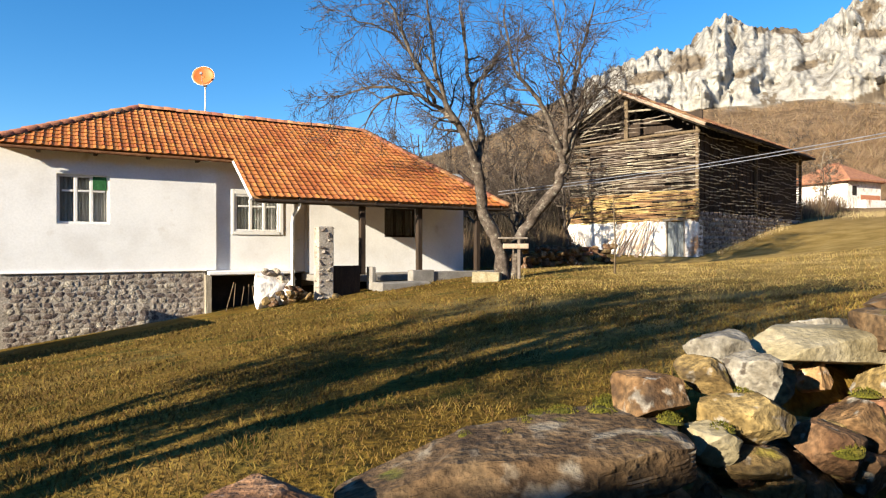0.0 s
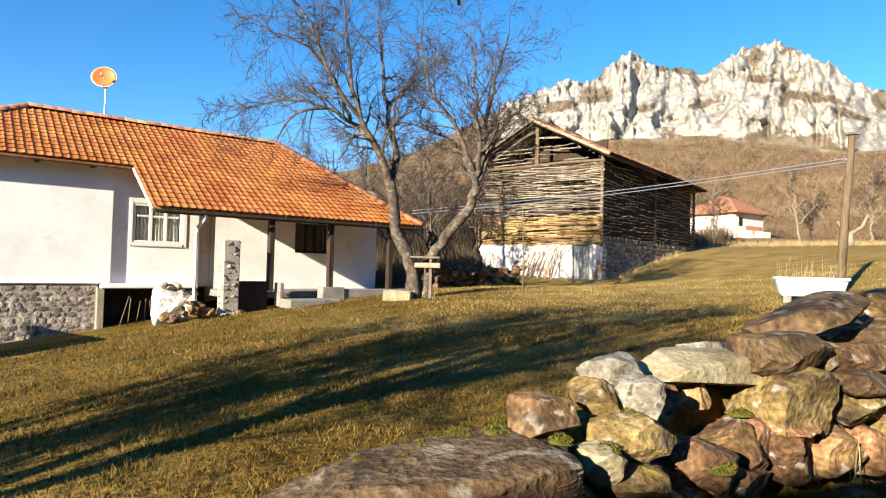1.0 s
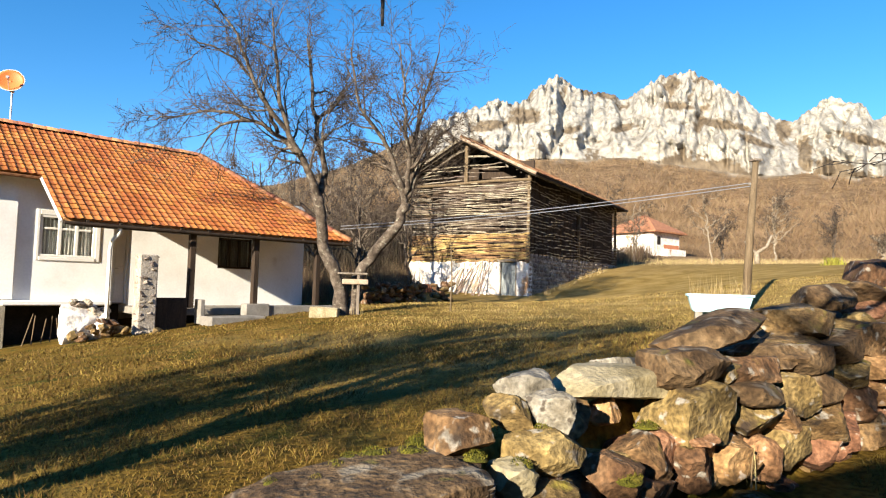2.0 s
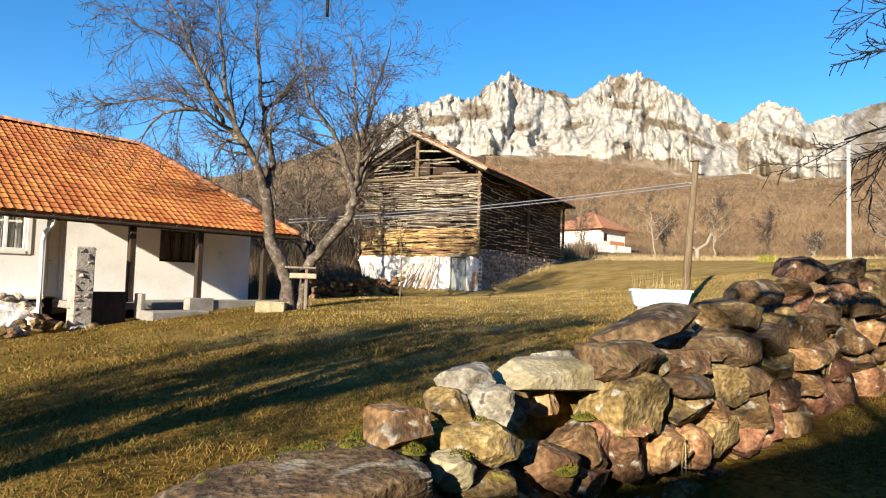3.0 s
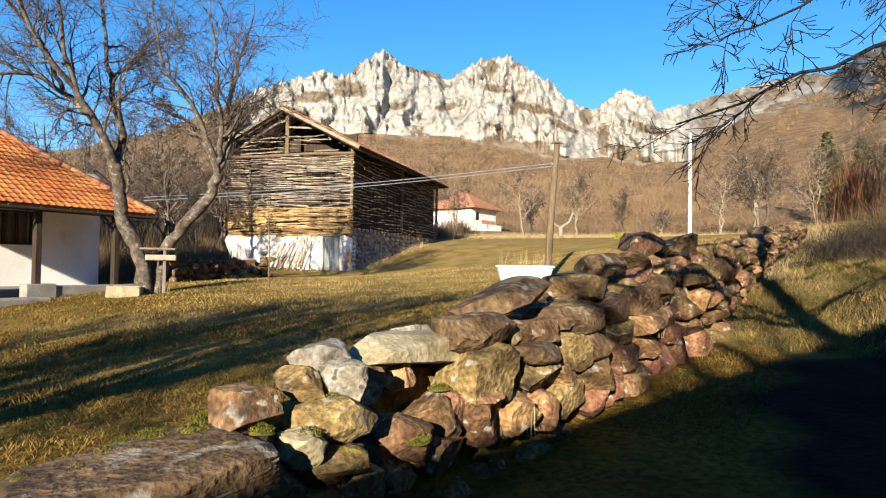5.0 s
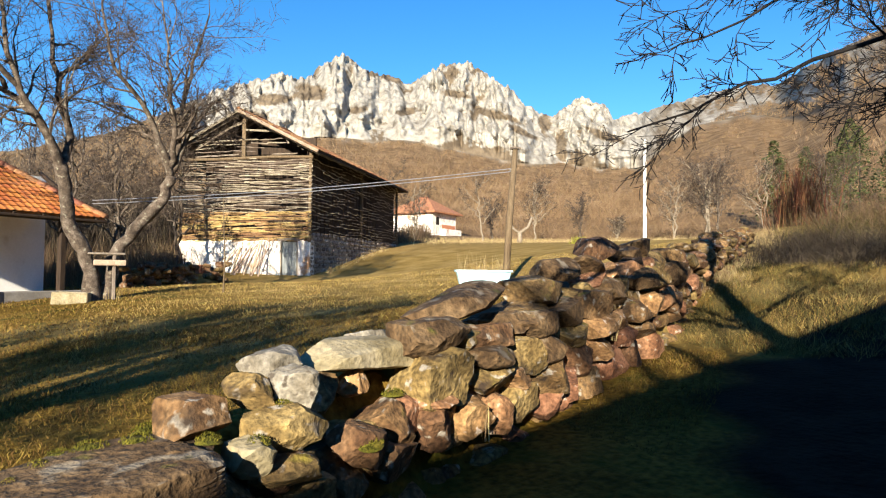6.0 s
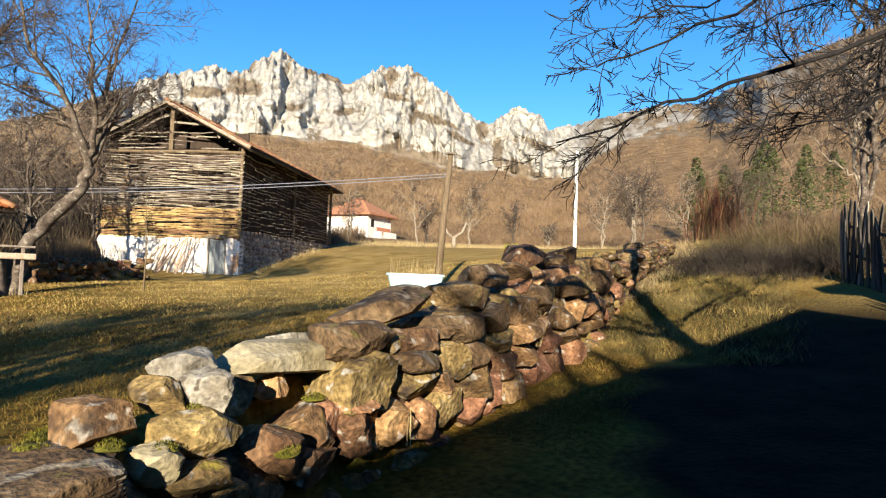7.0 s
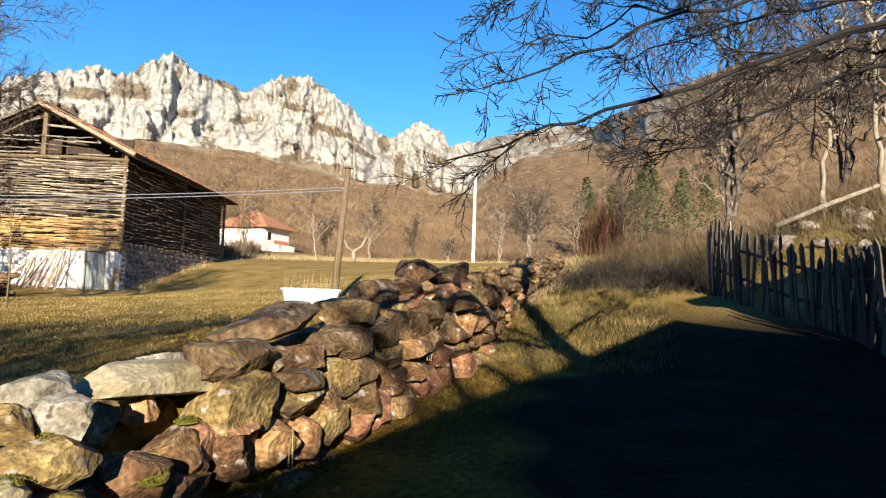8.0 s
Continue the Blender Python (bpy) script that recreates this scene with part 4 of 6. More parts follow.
    # ridge and hip caps
    cap = Geo()
    for i in range(7):
        w = math.pi * i / 6
        for y, q in ((0, 1.1), (0.4, 0.95)):
            cap.v.append((math.cos(w) * 0.14 * q, y, math.sin(w) * 0.12 * q))
    cap.f += [(2 * i, 2 * i + 2, 2 * i + 3, 2 * i + 1) for i in range(6)]
    cap.f.append(tuple(2 * i for i in range(7)))
    shared = cap.mesh("ridge_tile", M_RIDGE, True)
    for a, b in ((P(S1, OR), P(S2, OR)), (P(left, OU), P(S1, OR)), (P(L8, 0), P(S2, OR))):
        a, b = Vector(a) + Vector((0, -0.02, -0.045)), Vector(b) + Vector((0, -0.02, -0.045))
        n = int((b - a).length / 0.36)
        for i in range(n):
            p = a.lerp(b, i / n)
            ob = part("ridge_tile", shared, M_RIDGE, r)
            ob.matrix_local = Matrix.Translation(p + Vector((0, 0, 0.05 + rnd.uniform(-0.01, 0.015)))) @ (b - a).to_track_quat("Y", "Z").to_matrix().to_4x4()
    for a, b in ((P(0.0, -0.09, -0.06), P(L8, -0.09, -0.06)), (P(left, OU - 0.09, -0.06), P(0.1, OU - 0.09, -0.06))):
        part("gutter", Geo().tube([a, b], 0.045, 8), M_RUST if a[1] > 1 else M_DARKWOOD, h)
    part("verge_board", Geo().tube([P(-0.06, -0.05, -0.06), P(-0.06, OU, -0.06)], 0.042, 4), M_WHITEPAINT, h, "white painted verge board")
    part("downpipe", Geo().tube([(1.25, -0.05, 2.92), (1.25, 0.0, 2.75), (1.16, 0.25, 2.55), (1.14, 0.3, 2.3), (1.14, 0.3, 0.55), (1.1, 0.2, 0.45)], 0.05, 8), M_WHITEPAINT, h, "white downpipe", True)
    part("downpipe", Geo().tube([(-5.82, 2.8, 4.1), (-5.82, 2.8, -1.0)], 0.045, 8), M_ZINC, h, "zinc downpipe", True)
    # cellar of rubble stone
    c = part("cellar_wall", Geo().box(-5.75, -0.75, 2.66, 3.1, -2.0, 0.98, 0.01), M_MORTAR, h, "grey rubble stone cellar wall")
    part("plinth_edge", Geo().box(-5.78, -0.72, 2.6, 2.70, 0.955, 1.0, 0.01), M_PLASTER, h)
    kinds = [rock_mesh("rubble", 0.5, 0.09, 0.5, 300 + i, M_BASE, 2, boxy=6, rough=0.2, chops=12) for i in range(12)]
    z, n = -1.12, 0
    while z < 0.9:
        hgt = rnd.uniform(0.13, 0.175)
        s = -5.72 + rnd.uniform(0, 0.2)
        while s < -0.9 and n < 300:
            w = rnd.choice((0.15, 0.21, 0.27, 0.36)) * rnd.uniform(0.8, 1.2)
            ob = part("rubble_stone", kinds[rnd.randrange(12)], M_BASE, c)
            ob.matrix_local = pose(min(s + w / 2, -0.95), 2.658, min(z + hgt / 2 + rnd.uniform(-0.02, 0.02), 0.9), 0, rnd.uniform(-9, 9), 0) @ Matrix.Diagonal((w * 0.97, 0.16, hgt * rnd.uniform(0.85, 1.15), 1))
            s, n = s + w, n + 1
        z += hgt


farmhouse_build()


def satellite_dish():
    base = HM @ Vector((-0.25, OR + 0.05, ZR - 0.1))
    d = thing("satellite_dish", Matrix.Translation(base), "orange satellite dish on a thin pole above the roof ridge", "satellite dish")
    part("pole", Geo().tube([(0, 0, 0), (0, 0, 1.15)], 0.025, 8), M_ZINC, d)
    g = Geo()
    n, m = 28, 6
    for i in range(m + 1):
        for k in range(n):
            q, a = i / m, 6.283185 * k / n
            g.v.append((math.cos(a) * q * 0.36, q * q * -0.08, math.sin(a) * q * 0.36))
    for i in range(m):
        for k in range(n):
            g.f.append((i * n + k, i * n + (k + 1) % n, (i + 1) * n + (k + 1) % n, (i + 1) * n + k))
    aim = pose(0.0, -0.12, 1.38, -18, 0, 8)
    b = part("reflector", g, M_DISH, d, "orange painted reflector with pale rim", True)
    b.matrix_local = aim
    sol = b.modifiers.new("thickness", "SOLIDIFY")
    sol.thickness = 0.012
    rim = Geo().tube([(math.cos(6.2832 * k / 32) * 0.365, -0.08, math.sin(6.2832 * k / 32) * 0.365) for k in range(33)], 0.012, 6)
    part("rim", rim, M_WHITEPAINT, b)
    arm = part("feed_arm", Geo().tube([(0, -0.06, -0.34), (0, -0.32, -0.12)], 0.012, 6).box(-0.04, 0.04, -0.4, -0.3, -0.14, -0.05), M_ZINC, b)
    part("bracket", Geo().box(-0.05, 0.05, -0.1, 0.05, 1.08, 1.4), M_ZINC, d)


satellite_dish()


def stone_pillar():
    p = thing("stone_pillar", HM @ pose(1.98, 0.1, 0), "square brown rubble stone pillar with mortar", "pillar")
    part("core", Geo().box(-0.23, 0.23, -0.2, 0.2, 0.1, 2.24, 0.03), M_MORTAR, p)
    z, i = 0.15, 0
    while z < 2.2:
        h = rnd.uniform(0.12, 0.2)
        for sx in (-1, 1):
            w = rnd.uniform(0.2, 0.27)
            me = rock_mesh("stone", w / 2, 0.235, h / 2 - 0.008, 800 + i, M_BASE, 3, boxy=6)
            part("stone", me, M_BASE, p).matrix_local = pose(sx * 0.125, rnd.uniform(-0.02, 0.02), z + h / 2, 0, rnd.uniform(-5, 5), rnd.uniform(-6, 6))
            i += 1
        z += h


stone_pillar()
rubble_pile = thing("rubble_pile", HM @ pose(1.1, 0.0, 0), "heap of tumbled stones beside the porch", "rubble")
for i in range(26):
    x, y = rnd.gauss(0, 0.5), rnd.gauss(0.2, 0.35)
    wp = HM @ Vector((1.1 + x, y, 0))
    h = max(0, 0.55 - 0.5 * abs(x + 0.1) - 0.3 * abs(y))
    me = rock_mesh("stone", rnd.uniform(0.08, 0.2), rnd.uniform(0.08, 0.18), rnd.uniform(0.06, 0.13), 900 + i, M_STONE, 2)
    part("stone", me, [M_STONE, M_BASE, M_PALE][i % 3], rubble_pile).matrix_local = pose(x, y, gz(wp.x, wp.y) + 0.04 + h * rnd.random(), rnd.uniform(-20, 20), rnd.uniform(-20, 20), rnd.uniform(0, 360))


# ---- the wattle barn ----
BM = pose(BX, BY, 0, 0, 0, math.degrees(BB))
barn = thing("barn", BM, "old wattle barn on a whitewashed stone base with tiled gable roof", "barn")
BW, BL, BE, BR = 7.25, 14.4, 7.5, 9.35


def rods(g, a, b, z0, z1, step, r0, r1, seed, gap=0.06, wave=0.045, slope=0.0, stray=0.05):
    """Woven rods between two corners a and b (x, y), wavy round the stakes."""
    r = random.Random(seed)
    a, b = Vector((*a, 0)), Vector((*b, 0))
    d = b - a
    length = d.length
    d.normalize()
    nrm = Vector((d.y, -d.x, 0))
    z, row = z0, 0
    while z < z1:
        s = 0.0
        while s < length:
            e = min(length + 0.06, s + r.uniform(0.8, 2.6))
            if r.random() > gap:
                rad = r.uniform(r0, r1)
                pts, n = [], max(3, int((e - s) / 0.24))
                ph = math.pi * (row % 2)
                dz = r.uniform(-stray, stray)
                for i in range(n + 1):
                    q = s + (e - s) * i / n
                    pts.append(a + d * q + nrm * (wave * math.sin(q / 0.5 * math.pi + ph) + r.uniform(-0.012, 0.012)) + Vector((0, 0, z + slope * q + dz * (i / n - 0.5) * 2 + r.uniform(-0.012, 0.012))))
                g.tube(pts, [rad] * n + [rad * 0.7], 4)
            s = e + r.uniform(-0.15, 0.1)
        z += step * r.uniform(0.85, 1.2)
        row += 1
    return g


def barn_build():
    h = barn
    door = (0.62, 1.56)
    front = holed_wall(0.0, BW, 0.0, 0.5, 0.0, 2.92, [(door[0], door[1], 0.6, 2.96)])
    m = Matrix(((0, 1, 0, 0), (1, 0, 0, 0), (0, 0, 1, 0), (0, 0, 0, 1)))
    front.v = [tuple(m @ Vector(v)) for v in front.v]
    front.f = [f[::-1] for f in front.f]
    part("front_base", front, M_WHITEWASH, h, "patchy whitewashed base wall")
    part("lintel", Geo().box(-0.04, 0.3, 0.5, 1.7, 2.92, 3.06), M_GREYWOOD, h)
    d = part("door", Geo().box(0.1, 0.15, door[0] + 0.07, door[1] - 0.07, 1.16, 2.88), M_GREYDOOR, h, "grey weathered plank door")
    for i in range(5):
        y = door[0] + 0.09 + i * 0.157
        part("plank", Geo().box(0.085, 0.1, y, y + 0.15, 1.16, 2.88, 0.006), M_GREYDOOR, d)
    part("door_frame", Geo().box(-0.02, 0.2, door[0], door[0] + 0.07, 1.1, 2.92).box(-0.02, 0.2, door[1] - 0.07, door[1], 1.1, 2.92), M_GREYWOOD, h)
    part("vent_frame", Geo().box(-0.03, 0.03, 5.75, 6.15, 2.2, 2.75), M_WHITEWASH, h, "small blocked window")
    # rubble side base, rising with the ground
    side = part("side_base", Geo().box(0.52, BL, 0.04, 0.5, 0.2, 3.35, 0.01), M_MORTAR, h, "rubble stone base of the long side")
    kinds = [rock_mesh("rubble", 0.5, 0.1, 0.5, 330 + i, M_BASE, 2, boxy=6, rough=0.2) for i in range(10)]
    n = 0
    for row in range(11):
        s = 0.05
        while s < BL - 0.1 and n < 290:
            w, z = rnd.uniform(0.25, 0.55), 1.05 + row * 0.215 + rnd.uniform(-0.03, 0.03)
            wp = BM @ Vector((s, 0, 0))
            if z > gz(wp.x, wp.y) - 0.2:
                ob = part("rubble_stone", kinds[rnd.randrange(10)], M_BASE, side)
                ob.matrix_local = pose(s + w / 2, 0.05, z, 0, rnd.uniform(-8, 8), 0) @ Matrix.Diagonal((w, 0.9, 0.22, 1))
                n += 1
            s += w
    part("back_base", Geo().box(0.5, BL, BW - 0.5, BW, 0.0, 2.9, 0.01).box(BL - 0.5, BL, 0.5, BW - 0.5, 0.0, 3.3, 0.01), M_MORTAR, h)
    g = rods(Geo(), (0, BW), (0, 0), 2.95, 4.35, 0.085, 0.028, 0.045, 1, 0.03)
    part("tan_wattle", g, M_WATTLE_TAN, h, "tan woven wattle courses")["kind"] = "stuff"
    g = rods(Geo(), (0, BW), (0, 0), 4.35, BE - 0.55, 0.098, 0.018, 0.042, 2, 0.15, stray=0.06)
    g = rods(g, (0, BW - 0.9), (0, 0.5), BE - 0.5, BE + 0.6, 0.19, 0.02, 0.034, 3, 0.5)
    part("front_wattle", g, M_WATTLE, h, "grey weathered woven wattle")["kind"] = "stuff"
    # rods spaced wide so the dark backing shows and deepens this shaded side
    g = rods(Geo(), (0, 0), (BL, 0), 3.35, BE - 0.1, 0.165, 0.018, 0.034, 4, 0.3, stray=0.08)
    g = rods(g, (BL, 0), (BL, BW), 3.3, BE, 0.14, 0.022, 0.04, 5, 0.1)
    g = rods(g, (BL, BW), (0, BW), 3.0, BE, 0.12, 0.022, 0.04, 6, 0.1)
    part("side_wattle", g, M_WATTLE, h, "grey woven wattle of the long side, thinned to look shaded")["kind"] = "stuff"
    for i in range(16):
        y = 0.25 + i * 0.5
        part("stake", Geo().tube([(0.04, y, 2.9), (0.03 + rnd.uniform(-0.03, 0.03), y + rnd.uniform(-0.06, 0.06), BE - rnd.uniform(0, 0.6))], 0.02, 6), M_DARKWOOD, h)
    for i in range(20):
        x = 0.25 + i * 0.5
        part("stake", Geo().tube([(x, 0.02, 3.2), (x + rnd.uniform(-0.05, 0.05), 0.04, BE)], 0.024, 6), M_DARKWOOD, h)
    for x, y in ((0.05, 0.05), (0.05, BW - 0.05), (BL - 0.05, 0.05), (BL - 0.05, BW - 0.05), (BL / 2, 0.06)):
        part("corner_post", Geo().box(x - 0.07, x + 0.07, y - 0.07, y + 0.07, 2.85, BE, 0.02), M_POLEWOOD, h)
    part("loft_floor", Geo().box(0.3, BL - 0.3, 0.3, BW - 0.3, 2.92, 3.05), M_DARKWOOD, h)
    # added dark sheets behind the wattle, standing in for the barn's inner shade
    part("shade_backing", Geo().box(1.6, 1.7, 0.5, BW - 0.5, 3.05, BE + 0.8).box(0.3, BL - 0.4, 0.16, 0.2, 3.4, BE - 0.6), M_DARKWOOD, h, "dark backing that stands in for the shade inside")
    # gable timbers
    part("tie_beam", Geo().tube([(0.0, -0.1, BE - 0.5), (0.02, BW * 0.3, BE - 0.43), (-0.01, BW * 0.7, BE - 0.48), (0.0, BW + 0.1, BE - 0.44)], 0.075, 7), M_POLEWOOD, h)
    part("king_post", Geo().box(-0.06, 0.12, BW / 2 - 0.1, BW / 2 + 0.1, BE - 0.4, BR - 0.1), M_POLEWOOD, h, "brown king post")
    for a, b in (((BW / 2 + 2.6, BE + 0.1), (BW / 2 + 0.3, BR - 0.5)), ((BW / 2 - 2.4, BE + 0.2), (BW / 2 - 2.1, BE + 0.9)), ((BW - 1.6, BE + 0.75), (BW / 2 + 0.1, BE + 1.3)), ((BW / 2 - 0.1, BE + 0.95), (1.6, BE + 0.8))):
        part("brace", Geo().tube([(0.0, *a), (0.0, *b)], 0.05, 5), M_GREYWOOD, h)
    # roof
    half, ov = BW / 2, 0.62
    sl = (BR - BE) / half
    ca, sa = math.cos(math.atan(sl)), math.sin(math.atan(sl))
    length = math.hypot(half + ov, sl * (half + ov))
    hip = 7.6
    ze, a, b, y0, y1 = BR - sl * (half + ov), -ov, BL + ov, -ov, BW + ov
    rim = [(a, y0, ze), (b, y0, ze), (b, y1, ze), (a, y1, ze), (a, half, BR), (hip, half, BR)]
    g = Geo()
    shell = [(0, 1, 5, 4), (1, 2, 5), (2, 3, 4, 5)]
    g.add(rim + [(x, y, z - 0.09) for x, y, z in rim], shell + [tuple(6 + k for k in f[::-1]) for f in shell] + [(0, 6, 7, 1), (1, 7, 8, 2), (2, 8, 9, 3), (0, 4, 10, 6), (4, 3, 9, 10)])
    roof = part("roof", g, M_DARKWOOD, h, "sagging gable roof of weathered clay tiles")
    for sy in (1, -1):
        e = half - (half + ov) * sy
        org = Vector((-ov, e, BR - sl * (half + ov)))
        tile_slope(roof, org if sy > 0 else org + Vector((BL + 2 * ov, 0, 0)), Vector((sy, 0, 0)), Vector((0, ca * sy, sa)), Vector((0, -sa * sy, ca)), lambda s, t, sy=sy: t < length - 0.1 and ((s if sy > 0 else BL + 2 * ov - s) - ov) < BL + ov - (BL + ov - hip) * t / length, BL + 2 * ov - 0.2, length - 0.1, 0.26, 0.34, M_TILE_OLD, M_TILE_OLD, lambda s, t: False, 0.05, 0.014)
    part("ridge", Geo().tube([(-ov + (hip + ov) * i / 20, half, BR + 0.03 - 0.05 * math.sin(i * 0.9)) for i in range(21)], 0.11, 6), M_TILE_OLD, roof)
    for sy in (1, -1):
        e = half - (half + ov) * sy
        part("barge_board", Geo().tube([(-ov - 0.02, e, BR - sl * (half + ov) - 0.04), (-ov - 0.02, half, BR - 0.06)], 0.075, 4), M_PALEPOLE if sy > 0 else M_GREYWOOD, roof, "pale barge board" if sy > 0 else "")
    for i in range(9):
        s = -0.4 + i * 0.8
        part("rafter", Geo().tube([(s, -ov + 0.02, BR - sl * (half + ov) - 0.14), (s, half, BR - 0.16)], 0.055, 5), M_GREYWOOD, h)
        part("rafter", Geo().tube([(s, BW + ov - 0.02, BR - sl * (half + ov) - 0.14), (s, half, BR - 0.16)], 0.055, 5), M_GREYWOOD, h)


barn_build()
for i in range(13):
    y = 2.1 + i * 0.17 + rnd.uniform(-0.05, 0.05)
    wp = BM @ Vector((-0.9, y + 0.3, 0))
    a = Vector((-0.55 - rnd.uniform(0, 0.35), y + rnd.uniform(0.0, 0.6), 0))
    wa = BM @ a
    a.z = gz(wa.x, wa.y)
    ob = solo("leaning_pole", Geo().tube([BM @ a, BM @ Vector((-0.06, y - rnd.uniform(0, 0.25), a.z + rnd.uniform(1.2, 1.9)))], [0.04, 0.025], 6), M_PALEPOLE, "peeled wooden pole leaning against the barn", "pole", "poles leaning on the barn")


# ---- the house behind the camera, whose shadow fills the yard ----
def rear_house():
    m = pose(2.4, -4.85, 0, 0, 0, 13.0)
    h = thing("rear_house", m, "plain unseen house, walls dark to cut bounce light, tiled roof", "house")
    # walls out of view, coloured dark so less light bounces into the yard
    part("walls", Geo().box(-14, -0.2, -2.9, 2.9, -0.6, 3.25, 0.02), M_EARTH, h)
    g = Geo()
    g.add([(-14.3, 3.3, 3.02), (0, 3.3, 3.02), (0, 0, 5.0), (-14.3, 0, 5.0), (-14.3, -3.3, 3.02), (0, -3.3, 3.02),
           (-14.3, 3.3, 2.9), (0, 3.3, 2.9), (0, 0, 4.86), (-14.3, 0, 4.86), (-14.3, -3.3, 2.9), (0, -3.3, 2.9)],
          [(0, 1, 2, 3), (3, 2, 5, 4), (7, 6, 9, 8), (8, 9, 10, 11), (0, 6, 7, 1), (4, 5, 11, 10), (1, 7, 8, 2), (2, 8, 11, 5), (0, 3, 9, 6), (3, 4, 10, 9)])
    part("roof", g, M_TILE_OLD, h)
    g = Geo()
    for x in (-0.4, -13.9):
        g.add([(x, 2.9, 3.2), (x, -2.9, 3.2), (x, 0, 4.8), (x + 0.2, 2.9, 3.2), (x + 0.2, -2.9, 3.2), (x + 0.2, 0, 4.8)], [(0, 1, 2), (5, 4, 3), (0, 2, 5, 3), (1, 4, 5, 2)])
    part("gable_walls", g, M_EARTH, h)


rear_house()


# ---- bare trees ----
def sprout(out, p, d, length, r, level, rng, kids, up, curl, spread, least):
    n = max(3, int(length / (0.16 if level < 2 else 0.11)))
    n = min(n, 9)
    pts, rad = [Vector(p)], [r]
    d = Vector(d).normalized()
    for i in range(n):
        d = (d + Vector((rng.gauss(0, curl), rng.gauss(0, curl), rng.gauss(0, curl) + up[level]))).normalized()
        pts.append(pts[-1] + d * (length / n))
        rad.append(max(least, r * (1 - 0.75 * (i + 1) / n)))
    out[level].append((pts, rad))
    if level < len(kids):
        bear(out, pts, rad, length, level, rng, kids, up, curl, spread, least)


def bear(out, pts, rad, length, level, rng, kids, up, curl, spread, least):
    count = kids[level]
    for k in range(count):
        t = 0.2 + 0.8 * (k + rng.random()) / count
        i = min(len(pts) - 2, int(t * (len(pts) - 1)))
        base = pts[i].lerp(pts[i + 1], t * (len(pts) - 1) - i)
        d = (pts[i + 1] - pts[i]).normalized()
        side = d.cross(Vector((rng.gauss(0, 1), rng.gauss(0, 1), rng.gauss(0, 1))))
        side.normalize()
        a = math.radians(rng.uniform(*spread))
        nd = d * math.cos(a) + side * math.sin(a)
        sprout(out, base, nd, length * rng.uniform(0.32, 0.62), max(least * 1.2, rad[i] * rng.uniform(0.35, 0.6)), level + 1, rng, kids, up, curl, spread, least)


def smooth_path(pts, n=14):
    """A rounded path through a few corner points."""
    pts = [Vector(p) for p in pts]
    res = []
    for i in range(n + 1):
        u = i / n * (len(pts) - 1)
        k = min(int(u), len(pts) - 2)
        f = u - k
        p0, p1, p2, p3 = pts[max(k - 1, 0)], pts[k], pts[k + 1], pts[min(k + 2, len(pts) - 1)]
        res.append(0.5 * ((2 * p1) + (p2 - p0) * f + (2 * p0 - 5 * p1 + 4 * p2 - p3) * f * f + (3 * p1 - p0 - 3 * p2 + p3) * f ** 3))
    return res


def tree(name, base, stems, limbs, label, seed, kids=(9, 7, 5), up=(0, 0.05, 0.02, -0.02), curl=0.13, spread=(25, 65), bark=None, twig=None, category="tree", limb_len=None, gnarl=0.03, least=0.0022):
    """A bare tree at base: stems and limbs are (radius at foot, radius at tip, corner points from the base)."""
    rng = random.Random(seed)
    bark, twig = bark or M_BARK, twig or M_TWIG
    t = thing(name, Matrix.Translation(base), label, category)
    for r0, r1, pts in stems:
        path = smooth_path(pts, 16)
        path = [p + Vector((rng.gauss(0, gnarl), rng.gauss(0, gnarl), 0)) * (i > 0) for i, p in enumerate(path)]
        rad = [(r0 + (r1 - r0) * i / 16) * rng.uniform(0.9, 1.12) * (1.35 if i == 0 else 1.12 if i == 1 else 1) for i in range(17)]
        part("trunk", Geo().tube(path, rad, 12), bark, t, "", True)
    levels = [[] for _ in range(len(kids) + 1)]
    for r0, r1, pts in limbs:
        path = smooth_path(pts, 14)
        path = [p + Vector((rng.gauss(0, gnarl), rng.gauss(0, gnarl), rng.gauss(0, gnarl))) * (i > 0) for i, p in enumerate(path)]
        rad = [r0 + (r1 - r0) * i / 14 for i in range(15)]
        part("limb", Geo().tube(path, rad, 8), bark, t, "", True)
        ln = limb_len or sum((a - b).length for a, b in zip(path, path[1:])) * 0.62
        bear(levels, path, rad, ln, 0, rng, kids, up, curl, spread, least)
    g1, g2 = Geo(), Geo()
    for lv, group in enumerate(levels):
        for pts, rad in group:
            if lv == 1:
                g1.tube(pts, rad, 5)
            elif lv > 1:
                if len(pts) > 5:
                    pts, rad = pts[::2] + ([pts[-1]] if len(pts) % 2 == 0 else []), rad[::2] + ([rad[-1]] if len(rad) % 2 == 0 else [])
                g2.tube(pts, rad, 3)
    part("branch_work", g1, bark, t)["kind"] = "stuff"
    part("crown", g2, twig, t)["kind"] = "stuff"
    return t


def q(u, v, y=0.0):
    """Main tree's plan: across and up in units of its own sketch."""
    return ((u - 895) / 62.8, y, (497 - v) / 62.8)


